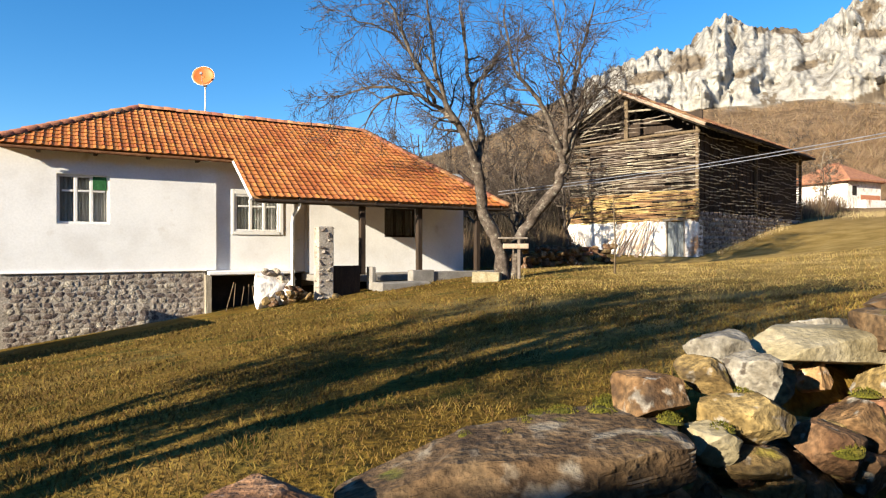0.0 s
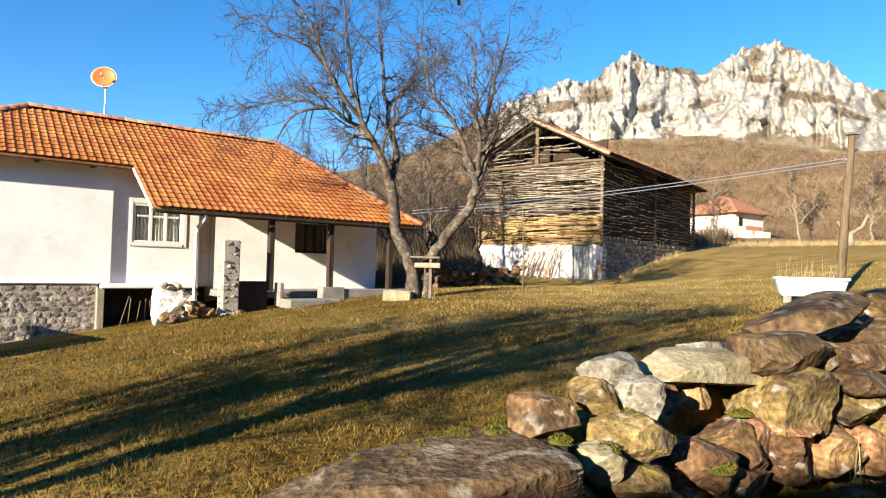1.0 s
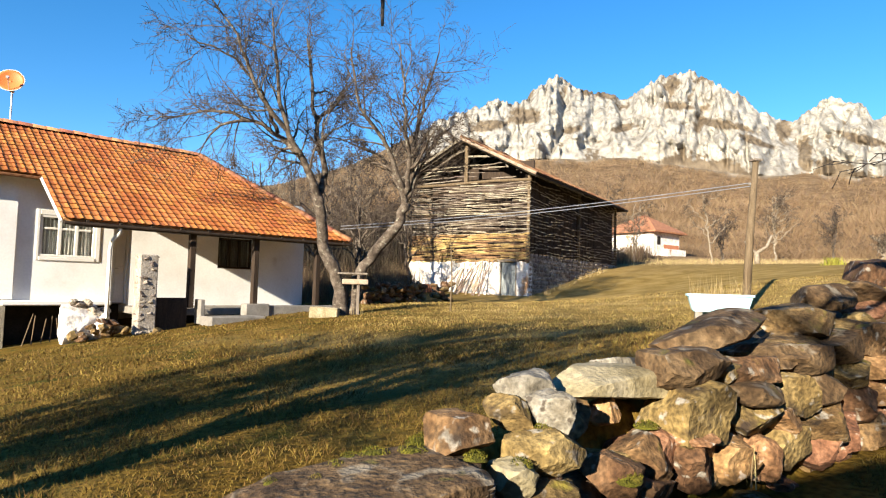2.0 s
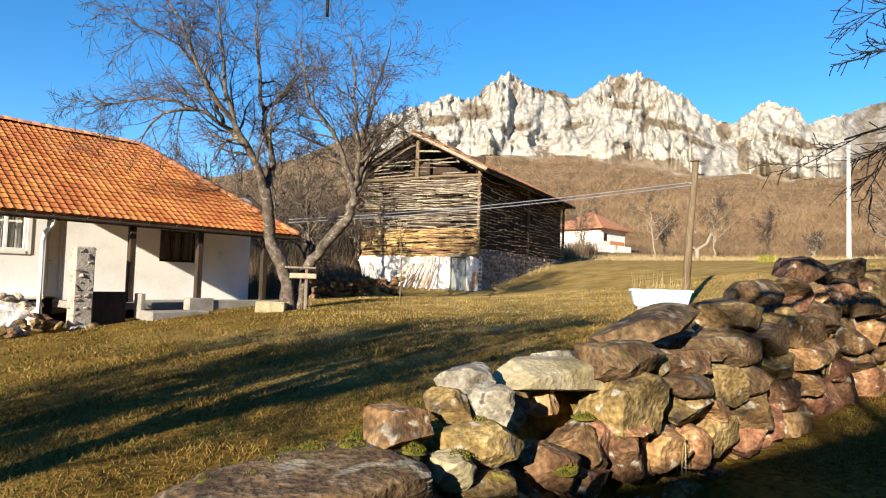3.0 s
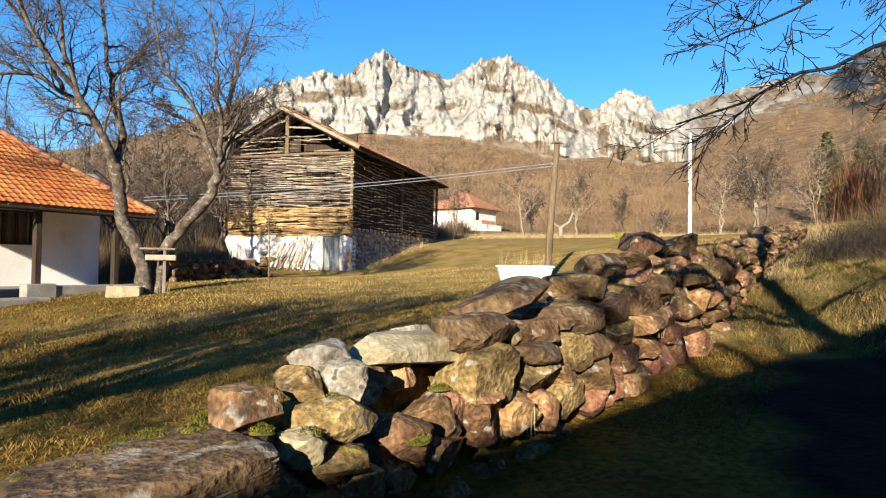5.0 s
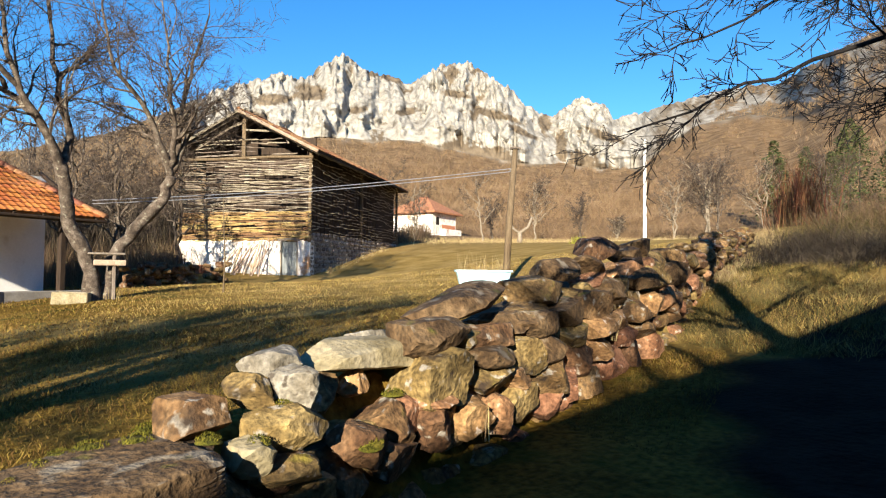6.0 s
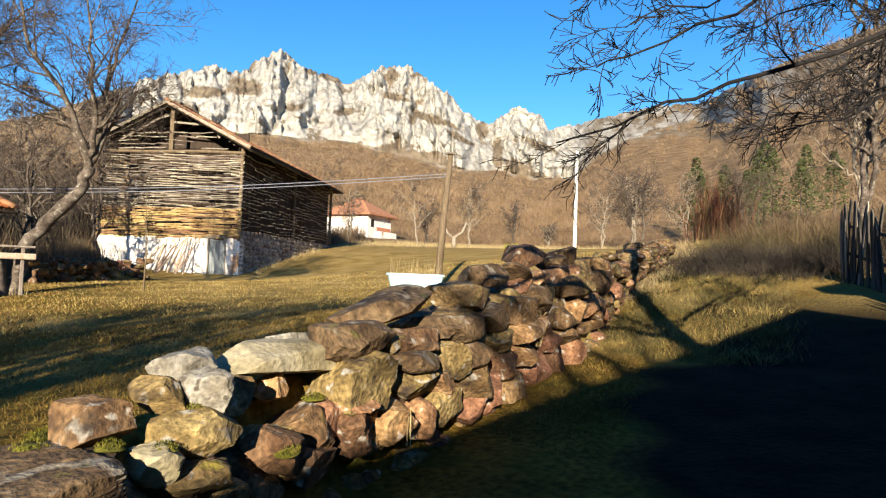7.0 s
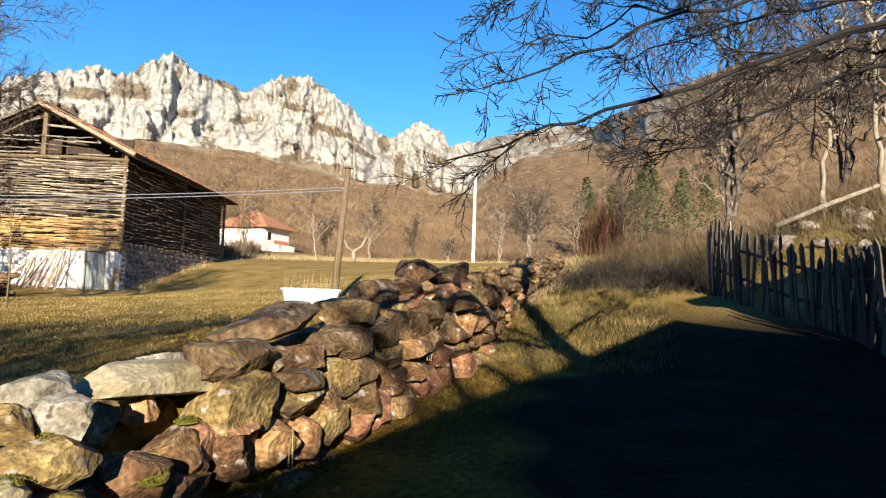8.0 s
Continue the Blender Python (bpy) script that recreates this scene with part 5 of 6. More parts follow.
TX, TY = 1.76, 17.5
fruit_tree = tree("fruit_tree", (TX, TY, gz(TX, TY) - 0.08),
    [(0.19, 0.14, [q(893, 502), q(880, 430, .05), q(860, 380, .1), q(850, 330), q(843, 285, -.1)]), (0.17, 0.13, [q(907, 502, .1), q(918, 430, .2), q(945, 382, .25), q(985, 330, .2), q(1000, 288, .2)])],
    [(0.12, 0.02, [q(845, 300, -.1), q(822, 240, -.3), q(790, 185, -.5), q(768, 100, -.7), q(755, -10, -.9)]),
     (0.10, 0.015, [q(847, 290), q(815, 220, .3), q(768, 172, .6), q(715, 150, .8), q(665, 165, 1.0), q(635, 215, 1.0)]),
     (0.11, 0.02, [q(845, 290), q(852, 230, .2), q(835, 150, .4), q(825, 60, .7), q(815, -30, .9)]),
     (0.06, 0.012, [q(770, 172, .6), q(740, 110, .2), q(690, 60, -.2), q(610, 35, -.4)]),
     (0.055, 0.012, [q(715, 150, .8), q(670, 130, 1.2), q(600, 140, 1.5), q(545, 150, 1.7)]),
     (0.10, 0.02, [q(1000, 290, .2), q(985, 240, 0), q(950, 180, -.3), q(905, 120, -.5), q(888, 30, -.6)]),
     (0.10, 0.02, [q(1000, 290, .2), q(1012, 220, .4), q(1022, 150, .5), q(1040, 70, .5), q(1062, -10, .4)]),
     (0.07, 0.012, [q(997, 275, .2), q(965, 210, .6), q(925, 182, .9), q(870, 165, 1.2)]),
     (0.08, 0.012, [q(1000, 285, .2), q(1030, 212, 0), q(1062, 160, -.2), q(1095, 175, -.3)]),
     (0.09, 0.015, [q(1000, 288, .2), q(998, 210, -.3), q(985, 130, -.6), q(972, 20, -.8)]),
     (0.07, 0.012, [q(790, 185, -.5), q(740, 130, -.9), q(700, 40, -1.2), q(650, -20, -1.4)]),
     (0.06, 0.012, [q(835, 150, .4), q(880, 90, .8), q(925, 20, 1.0)])],
    "old leafless fruit tree with two leaning stems and fine twigs", 3, kids=(14, 9, 6), up=(0, 0.03, -0.01, -0.06), curl=0.16, least=0.0045)


# ---- shade trees beyond the house corner, seen only by their shadows ----
def shade_tree(x, y, seed, k2=1.0, kids=(10, 8, 5)):
    b = Vector((x, y, gz(x, y) - 0.1))
    r = random.Random(seed)
    limbs = []
    for k in range(9):
        a = 6.283 * k / 9 + r.uniform(-0.3, 0.3)
        z0, sp = r.uniform(1.8, 3.2) * k2, r.uniform(1.2, 2.6)
        limbs.append((0.075, 0.015, [(0, 0, z0), (math.cos(a) * sp * 0.4, math.sin(a) * sp * 0.4, z0 + 0.9), (math.cos(a) * sp * 0.8, math.sin(a) * sp * 0.8, z0 + 1.9), (math.cos(a) * sp, math.sin(a) * sp, z0 + r.uniform(2.6, 3.8))]))
    return tree("walnut_tree", b, [(0.14, 0.08, [(0, 0, 0), (0.08, 0.05, 1.2), (0.0, -0.05, 2.4 * k2), (0.1, 0, 4.2 * k2)])], limbs, "leafless spreading yard tree", seed, kids=kids, limb_len=2.4, least=0.008)


shade_tree(-6.8, 0.0, 21)
shade_tree(-5.8, -0.75, 22)
shade_tree(-7.2, -9.6, 24, 1.75, (6, 5, 2))

# unseen tree for the trunk's shadow stripe; low limbs added to dapple wall and bank
yb = Vector((3.3, -0.9, gz(3.3, -0.9) - 0.1))
tree("stripe_tree", yb, [(0.2, 0.13, [(0, 0, 0), (0.03, 0.02, 2.0), (-0.03, 0.03, 4.2), (0.02, 0, 6.6)])],
     [(0.07, 0.015, [(0, 0, z0), (math.cos(a) * 0.5, math.sin(a) * 0.5, z0 + 0.9), (math.cos(a) * 0.9, math.sin(a) * 0.9, z0 + 2.0)]) for z0, a in ((4.9, 3.6), (5.3, 5.0), (5.7, 2.4), (6.2, 0.6), (6.5, 4.2))]
     + [(0.06, 0.015, [(0, 0, 3.0), (-0.3, 1.3, 3.25), (-1.5, 1.35, 3.3), (-2.8, 1.1, 3.15), (-3.7, 0.9, 3.05)]), (0.055, 0.012, [(0, 0, 3.1), (0.1, 1.2, 3.5), (0.1, 2.2, 3.65), (-0.6, 2.4, 3.6)]), (0.05, 0.012, [(-0.2, 0.9, 3.2), (-1.0, 1.9, 3.4), (-2.0, 2.0, 3.45)]), (0.03, 0.012, [(0, 0, 3.2), (1.5, 0.2, 3.6), (2.8, 0.3, 3.8), (3.9, 0.5, 4.0)]), (0.03, 0.012, [(0, 0, 3.4), (1.4, -0.5, 3.9), (2.6, -0.6, 4.3), (3.6, -0.4, 4.6)])],
     "tall bare unseen tree set for its shadow, low limbs added for dapple", 26, kids=(9, 6, 2), limb_len=0.9, least=0.008, up=(0, 0.12, 0.06, 0.03))


# ---- tree whose limbs hang over the yard, their shade painted into the bark ----
o_base = Vector((8.7, -1.7, gz(8.7, -1.7) - 0.1))
rel = lambda pts: [Vector(p) - o_base for p in pts]
plum_tree = tree("plum_tree", o_base,
    [(0.2, 0.14, [(0, 0, 0), (0.05, 0.1, 1.0), (-0.1, 0.35, 2.0), (-0.3, 0.8, 3.0)])],
    [(0.035, 0.008, rel([(8.4, -0.9, 4.2), (7.86, 0.45, 4.49), (7.2, 1.43, 4.09), (6.39, 2.28, 3.62), (5.76, 2.88, 3.39), (5.29, 3.23, 3.05), (4.77, 3.58, 2.83)])),
     (0.030, 0.006, rel([(8.4, -0.9, 4.2), (7.33, 0.7, 4.82), (6.65, 1.55, 4.51), (5.87, 2.23, 4.14), (5.3, 2.87, 3.78), (4.85, 3.2, 3.5)])),
     (0.024, 0.006, rel([(7.33, 0.7, 4.82), (6.17, 1.41, 4.66), (5.14, 2.55, 4.44), (4.75, 2.9, 4.25)])),
     (0.032, 0.006, rel([(8.4, -0.9, 4.2), (7.86, 0.46, 4.14), (7.49, 0.98, 3.85), (7.17, 1.53, 3.51), (6.83, 1.98, 3.21), (6.44, 2.42, 3.01)])),
     (0.028, 0.006, rel([(8.4, -0.9, 4.2), (7.9, 1.0, 5.2), (7.3, 2.1, 5.0), (6.6, 3.0, 4.7), (5.9, 3.7, 4.3)])),
     (0.028, 0.006, rel([(8.4, -0.9, 4.2), (8.3, 0.6, 4.6), (7.9, 1.5, 4.3), (7.5, 2.2, 3.9), (7.2, 2.8, 3.3)])),
     (0.028, 0.006, rel([(8.4, -0.9, 4.2), (8.6, 0.8, 5.1), (8.2, 2.2, 5.0), (7.6, 3.2, 4.6)])),
     (0.033, 0.008, rel([(8.4, -0.9, 4.2), (8.2, 0.2, 4.9), (7.6, 1.0, 5.3), (6.9, 1.7, 5.2), (6.3, 2.2, 4.9)])),
     (0.033, 0.008, rel([(8.4, -0.9, 4.2), (8.7, -0.1, 4.9), (8.6, 0.7, 5.4), (8.0, 1.5, 5.5), (7.4, 2.1, 5.2)])),
     (0.030, 0.006, rel([(8.4, -0.9, 4.2), (8.8, 0.0, 4.5), (8.8, 0.9, 4.6), (8.5, 1.7, 4.3), (8.2, 2.3, 3.8)]))],
    "leafless plum tree reaching over the yard, bark darkened for shade", 5, kids=(13, 7, 4), up=(0, -0.03, 0.0, 0.02), curl=0.13, spread=(22, 55), least=0.0042, bark=M_SHADEBARK, twig=M_SHADEBARK, limb_len=1.1, gnarl=0.045)
part("trunk_fork", Geo().tube([Vector((8.4, -0.9, 3.9)) - o_base, Vector((8.42, -0.95, 4.25)) - o_base], [0.14, 0.09], 8), M_SHADEBARK, plum_tree)
hanging_branch = tagged(part("overhead_branch", Geo().tube(smooth_path([(-6.7, 0.0, 3.6), (-4, 1.6, 4.6), (-1.5, 3.0, 4.9), (0.3, 3.8, 4.4), (0.62, 3.93, 3.9), (0.67, 3.95, 3.33)], 30), [0.05 - 0.0013 * i for i in range(31)], 6), M_BARK, None, "", True), "thin bare branch reaching overhead from a yard tree", "branch")


# ---- trees on the bank beyond the fence ----
def bank_tree(x, y, height, seed, label, bark=None, stems=2, lean=0.3):
    z = gz(x, y) - 0.1
    r = random.Random(seed)
    st, limbs = [], []
    for s in range(stems):
        dx, dy = r.uniform(-lean, lean) * height * 0.4, r.uniform(-lean, lean) * height * 0.4
        pts = [(0.1 * s, 0, 0), (dx * 0.3, dy * 0.3, height * 0.35), (dx * 0.7, dy * 0.7, height * 0.7), (dx, dy, height)]
        st.append((0.075, 0.025, pts))
        for k in range(6):
            f = 0.3 + 0.62 * k / 6
            a = r.uniform(0, 6.283)
            b = Vector((dx * f, dy * f, height * f))
            ln = height * (0.38 - 0.2 * f)
            limbs.append((0.04, 0.008, [b, b + Vector((math.cos(a) * ln * 0.5, math.sin(a) * ln * 0.5, ln * 0.45)), b + Vector((math.cos(a) * ln, math.sin(a) * ln, ln * 1.0))]))
    return tree("bank_tree", (x, y, z), st, limbs, label, seed, kids=(9, 6, 4), bark=bark or M_PALEBARK, limb_len=height * 0.24, least=0.006, gnarl=0.07)


bank_tree(17.7, 4.8, 7.5, 61, "leafless ash with lichened stems beside the fence", stems=3, bark=M_BARK)
bank_tree(19.6, 3.0, 6.5, 62, "slender pale leafless tree on the bank", stems=1)
bank_tree(19.2, 1.6, 6.5, 63, "pale leafless tree leaning on the bank", stems=2)
bank_tree(23.0, 6.5, 6.0, 64, "grey leafless tree on the bank", stems=2)
bank_tree(22.0, 0.5, 7.0, 65, "grey leafless tree on the bank", stems=2, bark=M_BARK)
bank_tree(24.5, 3.2, 7.5, 78, "dark leafless tree on the bank", stems=3, bark=M_BARK)
bank_tree(46.5, 30.0, 6.5, 66, "pale multi-stemmed leafless tree in the far meadow", stems=5, lean=0.25)
bank_tree(31.9, 41.1, 5.5, 67, "leafless tree behind the far meadow", stems=1)
bank_tree(46.0, 39.0, 2.4, 68, "low leafless tree in the far meadow", stems=3, lean=0.6)
bank_tree(24.0, 44.0, 6.0, 69, "leafless tree behind the barn", bark=M_BARK)
for k, (x, y, h) in enumerate([(1.5, 30.0, 6.5), (4.0, 33.0, 7.5), (6.2, 30.5, 6.0), (-1.0, 34.0, 7.0), (3.2, 27.0, 4.5), (9.0, 42.0, 8.0), (0.5, 42.0, 8.5)]):
    bank_tree(x, y, h, 70 + k, "dark leafless tree behind the farmyard", bark=M_BARK)


for k, (d, a, h) in enumerate([(56, 31.5, 5.0), (60, 38.5, 4.0), (57, 42.5, 5.5), (62, 46.5, 4.5), (54, 54.5, 5.0), (50, 58.0, 6.0), (58, 61.5, 6.5), (46, 66.0, 6.0)]):
    bank_tree(d * math.sin(radians(a)), d * math.cos(radians(a)), h, 90 + k, "slim leafless tree at the meadow's edge", bark=M_BARK if k % 2 else M_PALEBARK)


def stump_tree():
    x, y = 31.7, 36.2
    t = thing("pollard", Matrix.Translation((x, y, gz(x, y) - 0.1)), "pale pollarded trunk with two bare forks", "tree")
    part("trunk", Geo().tube([(0, 0, 0), (0.05, 0, 0.5), (0, 0, 0.9)], [0.22, 0.17, 0.17], 8), M_PALEBARK, t, "", True)
    part("limb", Geo().tube([(0, 0, 0.85), (0.5, -0.4, 1.3), (0.75, -0.6, 2.1)], [0.13, 0.11, 0.08], 7), M_PALEBARK, t, "", True)
    part("limb", Geo().tube([(0, 0, 0.85), (-0.4, 0.3, 1.2), (-0.55, 0.45, 1.7)], [0.12, 0.09, 0.06], 7), M_PALEBARK, t, "", True)


stump_tree()


def sapling():
    x, y = 4.78, 17.3
    z = gz(x, y)
    t = thing("sapling", Matrix.Translation((x, y, z)), "thin young leafless fruit tree on the lawn", "sapling")
    part("stem", Geo().tube([(0, 0, -0.05), (0.02, 0, 0.9), (-0.02, 0, 1.7), (-0.06, 0, 2.6)], [0.025, 0.02, 0.015, 0.006], 6), M_POLEWOOD, t, "", True)
    for k, (h, a) in enumerate([(1.3, 0.4), (1.7, 2.8), (1.9, 5.5), (2.2, 1.2)]):
        part("shoot", Geo().tube([(0, 0, h), (math.cos(a) * 0.15, math.sin(a) * 0.15, h + 0.35), (math.cos(a) * 0.2, math.sin(a) * 0.2, h + 0.75)], [0.008, 0.006, 0.003], 4), M_TWIG, t)


sapling()


# ---- brush, weeds, woods and grass ----
def blades(name, places, label, material, category="brush", kind="stuff", seed=1):
    """Thin upright blades: places is an array of rows x, y, z, height, width, lean."""
    rg = np.random.RandomState(seed)
    p = np.asarray(places)
    n = len(p)
    a, b = rg.uniform(0, 6.283, n), rg.uniform(0, 6.283, n)
    w = np.stack([np.cos(a), np.sin(a), np.zeros(n)], 1) * p[:, 4:5] * 0.5
    base = p[:, :3]
    tip = base + np.stack([np.cos(b) * p[:, 5], np.sin(b) * p[:, 5], p[:, 3]], 1)
    mid = base + (tip - base) * 0.55 + np.stack([np.cos(b), np.sin(b), np.zeros(n)], 1) * (-0.12 * p[:, 5:6])
    v = np.stack([base - w, base + w, mid + w * 0.6, mid - w * 0.6, tip], 1).reshape(-1, 3)
    k = np.arange(n) * 5
    f = [tuple(t) for t in np.stack([k, k + 1, k + 2, k + 3], 1).tolist()] + [tuple(t) for t in np.stack([k + 3, k + 2, k + 4], 1).tolist()]
    me = bpy.data.meshes.new(name)
    me.from_pydata(v.tolist(), [], f)
    me.materials.append(material)
    return tagged(new(name, me), label, category, kind=kind)


rg = np.random.RandomState(5)


def lawn_blades(n, r0, r1, a0, a1, h0, h1, w, power=1.0, verge=True):
    r = r0 + (r1 - r0) * rg.uniform(0, 1, n) ** power
    a = np.radians(rg.uniform(a0, a1, n))
    x, y = r * np.sin(a), r * np.cos(a)
    z = near_ground(x, y)
    keep = (y - wall_y(x) > 0.55) | (verge & (x > 4) & (y < wall_y(x) - 0.1) & ((y > wall_y(x) - 1.2) | (r > 10)))
    hs = (x - HX) * math.cos(HB) + (y - HY) * math.sin(HB)
    ho = -(x - HX) * math.sin(HB) + (y - HY) * math.cos(HB)
    keep &= ~((hs > -6) & (hs < 8.5) & (ho > 0.0))
    tuft = np.sin(x * 3.1 + 2 * np.sin(y * 1.7)) * np.sin(y * 2.7 + 1.5 * np.sin(x * 2.3))
    h = rg.uniform(h0, h1, n) * (1 + 0.45 * tuft)
    wd = w * (0.6 + r / 7) * rg.uniform(0.7, 1.3, n)
    return np.stack([x, y, z - 0.005, h, wd, h * rg.uniform(0.3, 1.2, n)], 1)[keep]


blades("grass", np.concatenate([lawn_blades(70000, 2.3, 9, -42, 60, 0.018, 0.05, 0.006, 0.8), lawn_blades(26000, 8, 24, -40, 9, 0.025, 0.06, 0.008)]), "short dry winter grass, olive and straw coloured", M_BLADE, "grass", seed=2)


blades("dry_lawn_grass", lawn_blades(42000, 7, 26, 5, 80, 0.025, 0.06, 0.006, 1.0, False), "short straw-coloured grass on the upper lawn", M_STRAWBLADE, "grass", seed=9)


def clumps(centres, per, spread, h0, h1, w, lean, seed):
    r = np.random.RandomState(seed)
    rows = []
    for x, y, z, s in centres:
        n = int(per * s)
        px, py = x + r.normal(0, spread * s, n), y + r.normal(0, spread * s, n)
        h = r.uniform(h0, h1, n) * s
        rows.append(np.stack([px, py, near_ground(px, py) - 0.03 if z is None else np.full(n, z), h, np.full(n, w) * r.uniform(0.5, 1.4, n), h * r.uniform(0.1, lean, n)], 1))
    return np.concatenate(rows)


near_bank = [(x, y, None, rg.uniform(0.5, 1.0)) for x, y in zip(rg.uniform(13.2, 17.5, 90), rg.uniform(3.6, 8.2, 90)) if y < wall_y(x) - 0.4]
blades("bank_brambles", clumps(near_bank, 240, 0.4, 0.12, 0.8, 0.01, 2.2, 33), "low dark brambles between wall and fence", M_THICKET, "brambles")
blades("red_bush", clumps([(24.5, 11.9, None, 1.0)], 500, 0.45, 1.2, 2.9, 0.03, 0.3, 11), "dense reddish-brown leafless bush", M_REDBRUSH, "bush")
blades("yellow_bush", clumps([(27.5, 26.0, None, 1.0)], 260, 0.18, 0.2, 0.5, 0.05, 0.7, 12), "small yellow-green bush in the meadow", M_YELLOWBUSH, "bush")
bank_c = [(x, y, None, rg.uniform(0.6, 1.25)) for x, y in zip(rg.uniform(14.5, 34, 230), rg.uniform(-6, 9, 230)) if y < 0.42 * x + 1.0 and not (x < 16.5 and y > 3.2)]
blades("bank_brush", clumps(bank_c[::2], 330, 0.7, 0.25, 1.3, 0.012, 1.9, 13), "tangled brown brush and brambles on the bank", M_BRUSH)
blades("olive_brush", clumps(bank_c[1::2], 330, 0.75, 0.15, 0.9, 0.012, 2.2, 23), "olive-brown brambles and rank grass on the bank", M_OLIVE)
blades("bank_dry_grass", clumps([(x, wall_y(x) + rg.uniform(-0.25, 0.8), None, rg.uniform(0.6, 1.0)) for x in rg.uniform(9.5, 21, 70)], 90, 0.25, 0.12, 0.42, 0.01, 0.9, 14), "straw-coloured dry grass along the wall's end", M_DRYGRASS, "dry grass")
meadow = [(d * math.sin(a), d * math.cos(a), None, rg.uniform(0.6, 1.2)) for d, a in zip(rg.uniform(46, 66, 420), np.radians(rg.uniform(33, 66, 420)))]
blades("meadow_grass", clumps(meadow, 45, 1.4, 0.12, 0.42, 0.025, 0.9, 15), "tall straw-coloured grass at the meadow's edge", M_DRYGRASS, "dry grass")
yardback = [(x, y, None, rg.uniform(0.5, 1.1)) for x, y in zip(rg.uniform(-2, 10, 110), rg.uniform(24.5, 40, 110)) if math.atan2(x, y) < radians(11.2)]
verge_c = [(x, wall_y(x) - d, None, rg.uniform(0.5, 1.0)) for x, d in zip(rg.uniform(8.0, 16, 330), rg.uniform(0.1, 2.6, 330))]
blades("verge_grass", clumps(verge_c[::2], 150, 0.22, 0.06, 0.24, 0.009, 1.6, 24), "rank olive grass below the wall", M_OLIVE, "grass")
blades("verge_straw", clumps(verge_c[1::2], 130, 0.2, 0.06, 0.22, 0.008, 1.6, 25), "tufts of yellowed grass below the wall", M_STRAWBLADE, "grass")
blades("yard_brush", clumps(yardback, 120, 0.6, 0.4, 1.9, 0.025, 0.6, 16), "brown brush and weeds behind the farmyard", M_BRUSH)
thicket = [(d * math.sin(a), d * math.cos(a), None, rg.uniform(0.7, 1.2)) for d, a in zip(rg.uniform(37, 62, 170), np.radians(rg.uniform(-9, 11.5, 170)))]
blades("thicket", clumps(thicket, 190, 1.1, 1.5, 5.6, 0.03, 0.7, 26), "dark leafless thicket behind the farmyard", M_THICKET, "thicket")
blades("hedge", clumps([(22.5 + k * 1.1, 41.0 + k * 1.3, None, rg.uniform(0.8, 1.2)) for k in range(14)], 150, 0.6, 0.5, 2.0, 0.035, 0.5, 17), "dark leafless hedge by the far house", M_BRUSH, "hedge")
blades("barn_weeds", clumps([tuple((BM @ Vector((s, -0.5, 0)))[:2]) + (None, rg.uniform(0.6, 1)) for s in rg.uniform(0.3, 10, 26)] + [(TX + 0.3, TY - 0.1, None, 0.8), (TX + 0.1, TY + 0.2, None, 0.7)], 26, 0.2, 0.15, 0.6, 0.012, 0.5, 18), "dry weeds against the barn", M_DRYGRASS, "weeds")
blades("wall_weeds", clumps([(5.3, wall_y(5.3) - 0.1, 0.9, 0.25), (2.8, 3.1, 0.5, 0.2)], 40, 0.1, 0.5, 1.4, 0.008, 0.3, 19), "thin dry stalks in front of the wall", M_DRYGRASS, "weeds")


def far_woods():
    """Leafless woodland as thousands of thin crowns on the slopes."""
    me = ground.data
    n = len(me.vertices)
    co = np.empty(n * 3, dtype=np.float32)
    me.vertices.foreach_get("co", co)
    co = co.reshape(-1, 3)
    rock = np.empty(n, dtype=np.float32)
    me.attributes["rock"].data.foreach_get("value", rock)
    cliff = np.empty(n, dtype=np.float32)
    me.attributes["cliff"].data.foreach_get("value", cliff)
    r, a = np.hypot(co[:, 0], co[:, 1]), np.degrees(np.arctan2(co[:, 0], co[:, 1]))
    ok = np.where((r > 62) & (r < 1300) & (a > -42) & (a < 93) & (rock < 0.25) & ~((cliff > 0.5) & (a > 11) & (a < 57)) & ~((r < 95) & (a > 24) & (a < 40)))[0]
    wgt = np.where(r[ok] < 300, 1.0, 0.55)
    pick = rg.choice(ok, 24000, p=wgt / wgt.sum())
    rows = []
    per = 9

    def scatter(c):
        rr = np.hypot(c[:, 0], c[:, 1])
        out, side = rg.normal(0, 1, len(c)) * np.clip(rr * 0.02, 1.5, 9), rg.normal(0, 1, len(c)) * 2.5
        ux, uy = c[:, 0] / rr, c[:, 1] / rr
        return np.stack([ux * out - uy * side, uy * out + ux * side, out * 0.16], 1)
    for k in range(per):
        c = co[pick] + scatter(co[pick])
        rr = r[pick]
        h = rg.uniform(1.2, 4.6, len(pick)) * np.where(rr < 130, 0.6, 1.0)
        w = np.clip(rr * 0.0008, 0.03, 0.6) * rg.uniform(0.6, 1.3, len(pick))
        rows.append(np.concatenate([c - [0, 0, 0.8], h[:, None], w[:, None], (h * rg.uniform(0.4, 1.8, len(pick)))[:, None]], 1))
    blades("woods", np.concatenate(rows), "leafless brown woodland covering the slopes", M_WOODS, "woods", seed=4)


far_woods()


